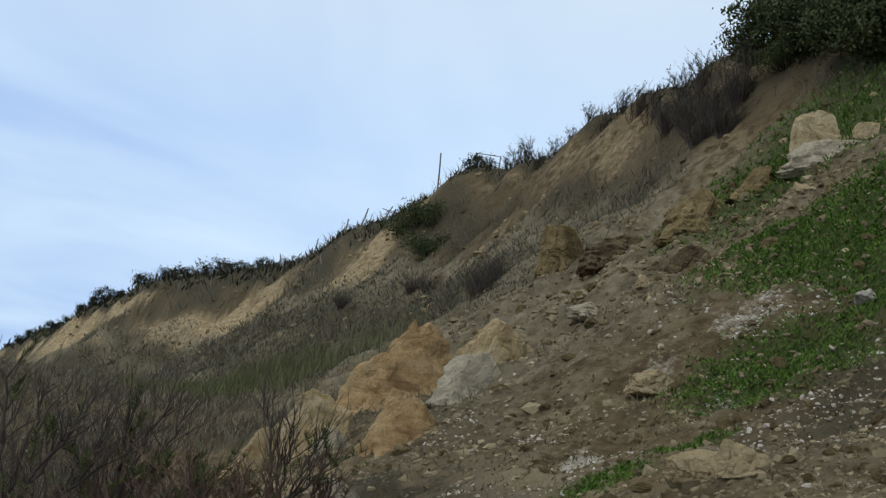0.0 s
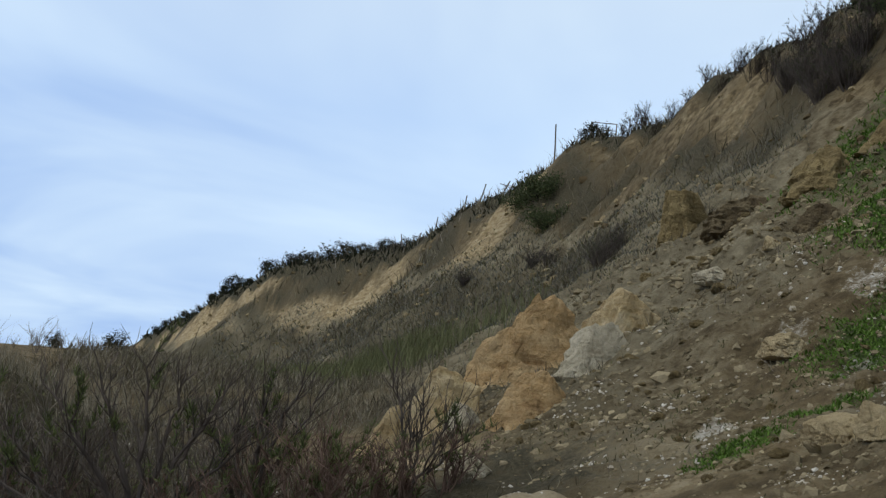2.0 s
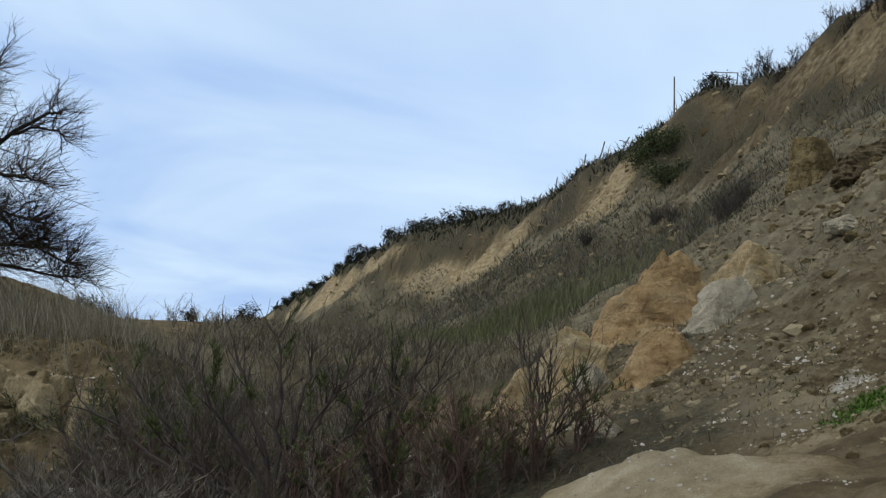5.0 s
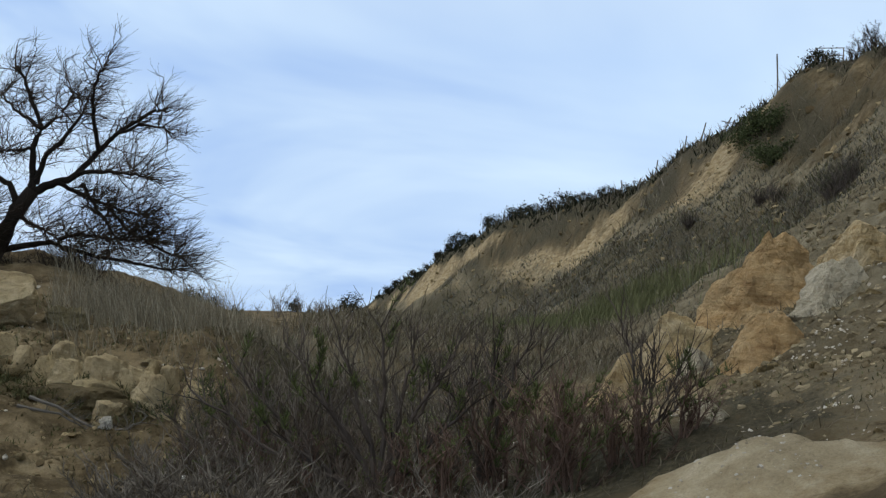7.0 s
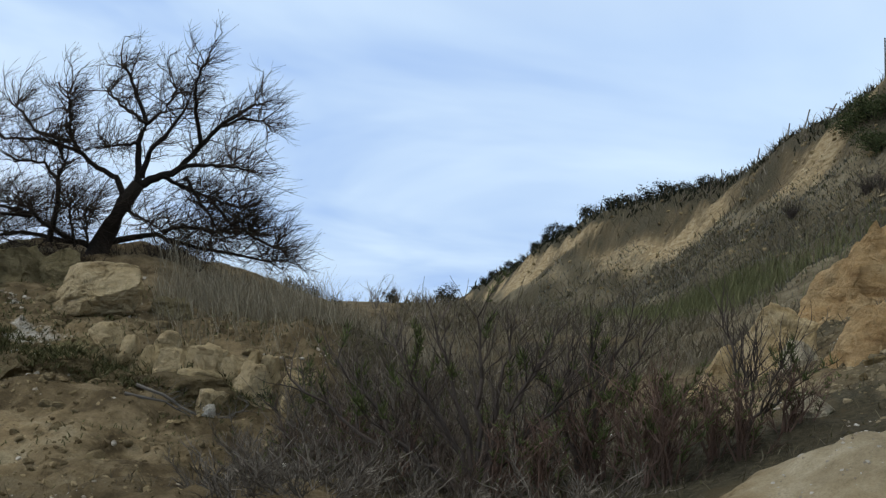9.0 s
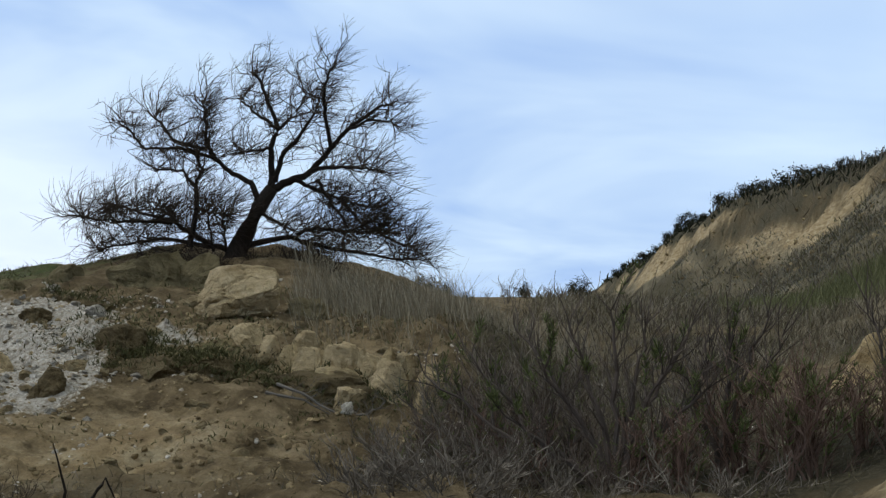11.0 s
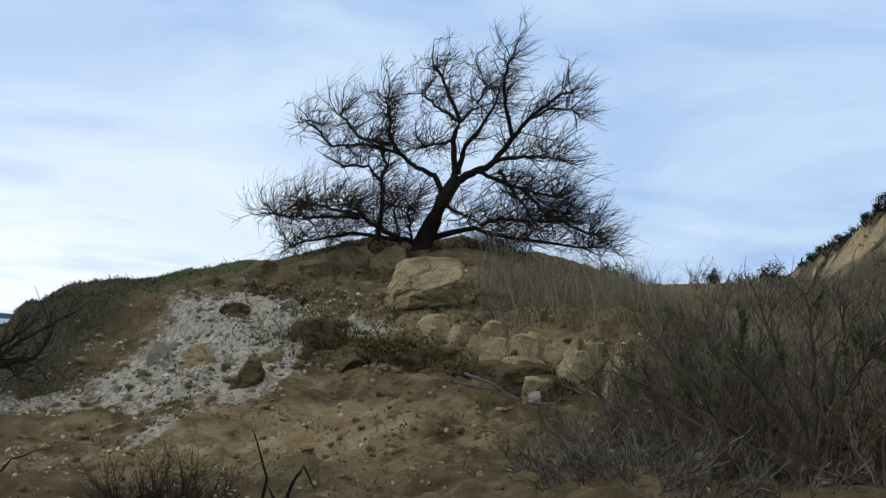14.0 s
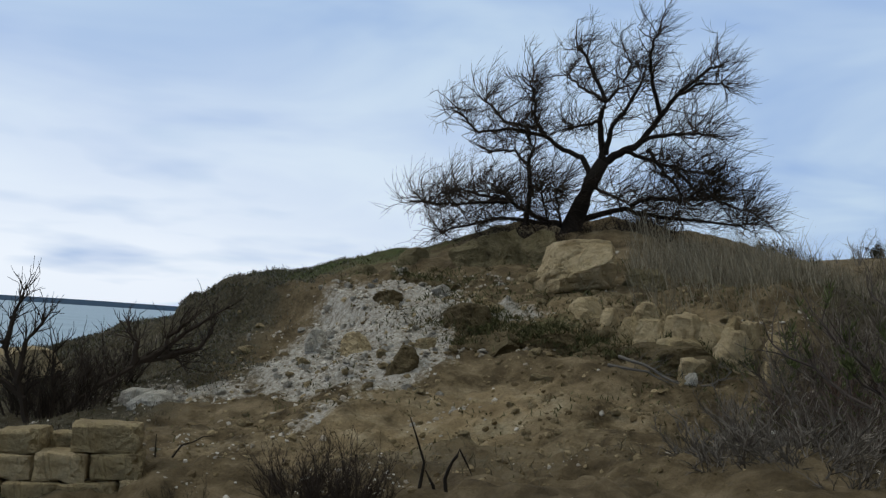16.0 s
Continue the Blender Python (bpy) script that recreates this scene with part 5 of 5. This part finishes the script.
def w_chalk(x, y):
    return np.clip(chalk_spill(x, y) * 1.2 + fbm(x, y, 0.8, 3, 87) - 0.25, 0, 1)


p, r = strewn(150000, (-45, 48), (7.5, 24), w_chalk, 4)
rubble("chalk_rubble", p, 0.00105 * r * np.exp(g.normal(0, 0.6, len(p))), M_RUBBLE, "broken white chalk rubble strewn over the soil", "rubble", 9)
p, r = strewn(9000, (-44, 48), (7, 22), lambda x, y: 0.16 * (x < -4.5) + 0.16 * ramp(x, 7, 10), 14)
rubble("chalk_chips", p, 0.0013 * r * np.exp(g.normal(0, 0.6, len(p))), M_RUBBLE, "scattered small white chalk chips on bare soil", "rubble", 10)


p, r = strewn(16000, (24, 48), (8, 22), lambda x, y: np.clip(3.0 * fbm(x, y, 1.3, 3, 99) - 0.25, 0, 1) * blob(x, y, 9.5, 12, 3.5, 4.0), 17)
rubble("chalk_scatter", p, 0.0013 * r * np.exp(g.normal(0, 0.55, len(p))), M_RUBBLE, "clusters of white chalk lumps below the turf", "rubble", 12)


def w_dry(x, y):
    s, g0, c, cl, d, pale = zones(x, y, 0)
    crest = 1 - 0.85 * ramp(-x, 6, 8) * ramp(y, 16, 19)
    hollow = 1 - 0.8 * (1 - ramp(y, 15, 22)) * ramp(x, -3, -1)
    return crest * hollow * np.clip(d * 1.2 - 0.15 - s * 0.5 - c, 0, 1) * (0.4 + np.maximum(0, fbm(x, y, 2.2, 3, 89) + 0.3))


p, r = strewn(150000, (-46, 50), (9.5, 140), w_dry, 5)
cover("dry_grass", p, (0.012 * r + 0.1) * np.where(p[:, 0] < -5, 0.4, 1.0) * np.interp(r, [14, 24], [0.65, 1.0]), 0.0007 * r + 0.002, (0.1, 0), M_GRASS, "dry grey-brown grass and dead weeds", "grass", 0.5, 21)
p, r = strewn(90000, (-46, 50), (10, 120), w_dry, 6)
cover("dead_weeds", p, (0.014 * r + 0.08) * np.where(p[:, 0] < -5, 0.5, 1.0) * np.interp(r, [14, 24], [0.6, 1.0]), 0.0006 * r + 0.002, (0, 0), M_DEAD, "tangled dead brown weeds", "weeds", 0.8, 22)


def w_hollow(x, y):
    return np.clip((0.25 * ramp(x, -2.2, -0.6) + 0.75 * ramp(x, 0.4, 1.6)) * (1 - ramp(inland(x, y), -17, -14)) * ramp(y, 13, 19) * (0.35 + 1.6 * fbm(x, y, 1.8, 3, 97)), 0, 1) * (1 - 0.9 * open_ground(x, y))


p, r = strewn(70000, (-8, 20), (12, 60), w_hollow, 19)
cover("tussock_grass", p, (0.010 * r + 0.12) * np.interp(r, [14, 24], [0.45, 1.0]), 0.0006 * r + 0.002, (0.15, 0), M_STRAW, "pale straw-coloured tussock grass in the hollow", "grass", 0.55, 33)


def w_slope(x, y):
    s = inland(x, y)
    return ramp(s, -17, -14) * (1 - ramp(s, -6, -3.5)) * ramp(y, 26, 34) * (0.35 + np.maximum(0, 1.6 * fbm(x, y, 5, 3, 95) + 0.2))


p, r = strewn(110000, (5, 34), (30, 150), w_slope, 15)
cover("slope_weeds", p, 0.0032 * r + 0.05, 0.0008 * r, (-0.5, 0), M_GREYWEED, "grey-brown dead weeds covering the clay slope", "weeds", 0.6, 31)
p, r = strewn(50000, (5, 34), (30, 150), w_slope, 16)
cover("slope_grass", p, 0.0032 * r + 0.05, 0.0008 * r, (-0.5, 0), M_TURF, "olive grass on the clay slope", "grass", 0.6, 32)


def w_west(x, y):
    return ramp(-x - 0.35 * (y - 17), 9.8, 11.6) * ramp(y, 13.5, 15) * (1 - ramp(y, 26, 30)) * np.clip(0.5 + 1.6 * fbm(x, y, 1.6, 3, 103), 0.05, 1)


p, r = strewn(60000, (-46, -24), (13, 30), w_west, 22)
cover("bank_weeds", p, 0.0026 * r + 0.02, 0.0008 * r, (0.1, -0.2), M_GREYWEED, "short grey weeds on the seaward slope", "weeds", 0.7, 36)
p, r = strewn(40000, (-46, -24), (13, 30), w_west, 23)
cover("bank_turf", p, 0.0024 * r + 0.02, 0.0008 * r, (0.1, -0.2), M_TURF, "olive turf on the seaward slope", "grass", 0.7, 37)


def w_green(x, y):
    return np.clip(zones(x, y, 0)[1] * 1.5 - 0.35, 0, 1)


p, r = strewn(260000, (20, 50), (8, 34), w_green, 7)
cover("green_plants", p, 0.006 * r, 0.0015 * r, (0, 0), M_GREEN, "low bright green leafy plants and turf", "plants", 0.9, 23)
p, r = strewn(60000, (-46, 0), (10, 32), w_green, 8)
cover("turf", p, 0.0028 * r + 0.02, 0.0008 * r, (0, 0), M_TURF, "short mossy turf on the bank", "grass", 0.8, 24)


def w_turf(x, y):
    return 0.9 * np.clip(fbm(x, y, 1.1, 3, 91) * 2.6, 0, 1) * (blob(x, y, -5, 18, 6, 4.5) + 0.6 * blob(x, y, 9, 14, 4, 5))


p, r = strewn(90000, (-42, 46), (9, 28), w_turf, 9)
cover("moss_tufts", p, 0.0045 * r + 0.02, 0.0012 * r, (0, 0), M_TURF, "olive tufts of grass and moss on bare earth", "grass", 0.9, 25)


LEDGES = [(-20.6, 16.6), (-22.0, 17.4), (-17.6, 16.4), (-12.6, 15.6), (-15.0, 16.2), (-24.0, 20.4), (-10.2, 15.4)]


def w_ledge(x, y):
    w = 0 * x
    for hd, r0 in LEDGES:
        cx, cy = polar(hd, r0 + 0.15)
        w = np.maximum(w, blob(x, y, cx, cy, 0.7, 0.35))
    return w


p, r = strewn(60000, (-26, -8), (14, 22), w_ledge, 20)
p[:, 2] += 0.12
cover("ledge_turf", p, 0.13, 0.016, (0, -0.4), M_TURF, "olive turf hanging over the earth ledges", "grass", 0.9, 34)


def w_reed(x, y):
    return np.clip(1.3 * blob(x, y, -3.0, 20.5, 1.5, 2.0) + 0.35 * blob(x, y, -1.2, 26, 2.0, 3.5), 0, 1)


p, r = strewn(44000, (-14, 3), (17, 34), w_reed, 10)
tuft = 0.55 + 1.1 * np.clip(fbm(p[:, 0], p[:, 1], 0.5, 3, 101) + 0.5, 0, 1)
cover("reeds", p, 0.62 * tuft, 0.009, (-0.16, 0), M_REED, "tall pale dry reeds on the bank", "reeds", 0.24, 26)


def w_reed2(x, y):
    return np.clip(1.2 * blob(x, y, 10.5, 46, 2.6, 7), 0, 1)


M_SEDGE = plant_material("yellow_green_sedge", (0.08, 0.085, 0.035), (0.13, 0.135, 0.06), (0.2, 0.19, 0.095))
p, r = strewn(40000, (6, 22), (30, 60), w_reed2, 11)
cover("sedge", p, 0.95, 0.03, (0, 0), M_SEDGE, "yellow-green sedge on the lower slope", "grass", 0.15, 27)


def w_top(x, y):
    s = inland(x, y)
    return ramp(s, -0.9 - 1.3 * ramp(y, 50, 75), -0.1 - 1.0 * ramp(y, 50, 75)) * (1 - ramp(s, 3, 6)) * (0.6 + fbm(x, y, 6, 3, 93))


p, r = strewn(160000, (1, 50), (36, 290), w_top, 12)
cover("clifftop_heath", p, 0.006 * r + 0.14, 0.0016 * r, (0.2, 0), M_DARKLEAF, "dark low heath along the cliff top", "heath", 0.7, 28)


# ---- far shore ----
def far_coast():
    bm = bmesh.new()
    prev = None
    for k in range(81):
        h = radians(-75 + k)
        r = 4300
        top = 13 + 6 * noise.noise(Vector((k * 0.21, 3.3, 0)))
        a = bm.verts.new((r * math.sin(h), r * math.cos(h), SEA_Z - 1))
        b = bm.verts.new((r * math.sin(h), r * math.cos(h), top))
        c = bm.verts.new(((r + 200) * math.sin(h), (r + 200) * math.cos(h), top))
        if prev:
            bm.faces.new((prev[0], a, b, prev[1]))
            bm.faces.new((prev[1], b, c, prev[2]))
        prev = (a, b, c)
    me = bpy.data.meshes.new("far_coast")
    bm.to_mesh(me)
    bm.free()
    # distance haze is put into the land's colour as a blue-grey tint
    k = Mat("haze_tinted_land", 1.0, 0.0)
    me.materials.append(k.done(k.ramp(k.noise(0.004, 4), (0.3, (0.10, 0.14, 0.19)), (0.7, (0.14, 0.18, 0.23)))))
    return tagged(new("far_coast", me), "low coast beyond the sea, coloured haze blue", "coast", kind="structure")


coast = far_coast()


# ---- loose clods and stones, each a piece of the ground ----
def pieces(name, count, heads, reach, weight, size, mat, seed):
    kinds = [rock_mesh(name, (1, 1, 0.8), mat, seed + k, jag=0.2, flat=0.5, sub=2) for k in range(6)]
    pts, dist = strewn(60000, heads, reach, weight, seed)
    gen = np.random.default_rng(seed)
    for i in gen.permutation(len(pts))[:count]:
        x, y, z = pts[i]
        ob = new(name, kinds[int(gen.integers(6))])
        k = size * dist[i] * math.exp(gen.normal(0, 0.4))
        ob.matrix_world = pose(x, y, z - 0.25 * k, gen.uniform(-15, 15), gen.uniform(-15, 15), gen.uniform(0, 360)) @ Matrix.Diagonal((k, k * gen.uniform(0.7, 1.0), k * gen.uniform(0.6, 1.0), 1))
        ob.parent = ground


pieces("clod", 280, (20, 46), (9, 30), w_slip, 0.0055, M_OCHRE, 401)
pieces("chalk_stone", 220, (-40, -20), (11, 22), w_chalk, 0.0042, M_CHALK, 411)
pieces("earth_lump", 200, (-34, -7), (11, 22), w_bank, 0.0055, M_LEDGE, 421)


# ---- everything on the land dips with it ----
for ob in list(scene.objects):
    if ob.parent in (None, ground) and ob not in (ground, sea, coast, cam, sun):
        ob.matrix_basis = LIE @ ob.matrix_basis
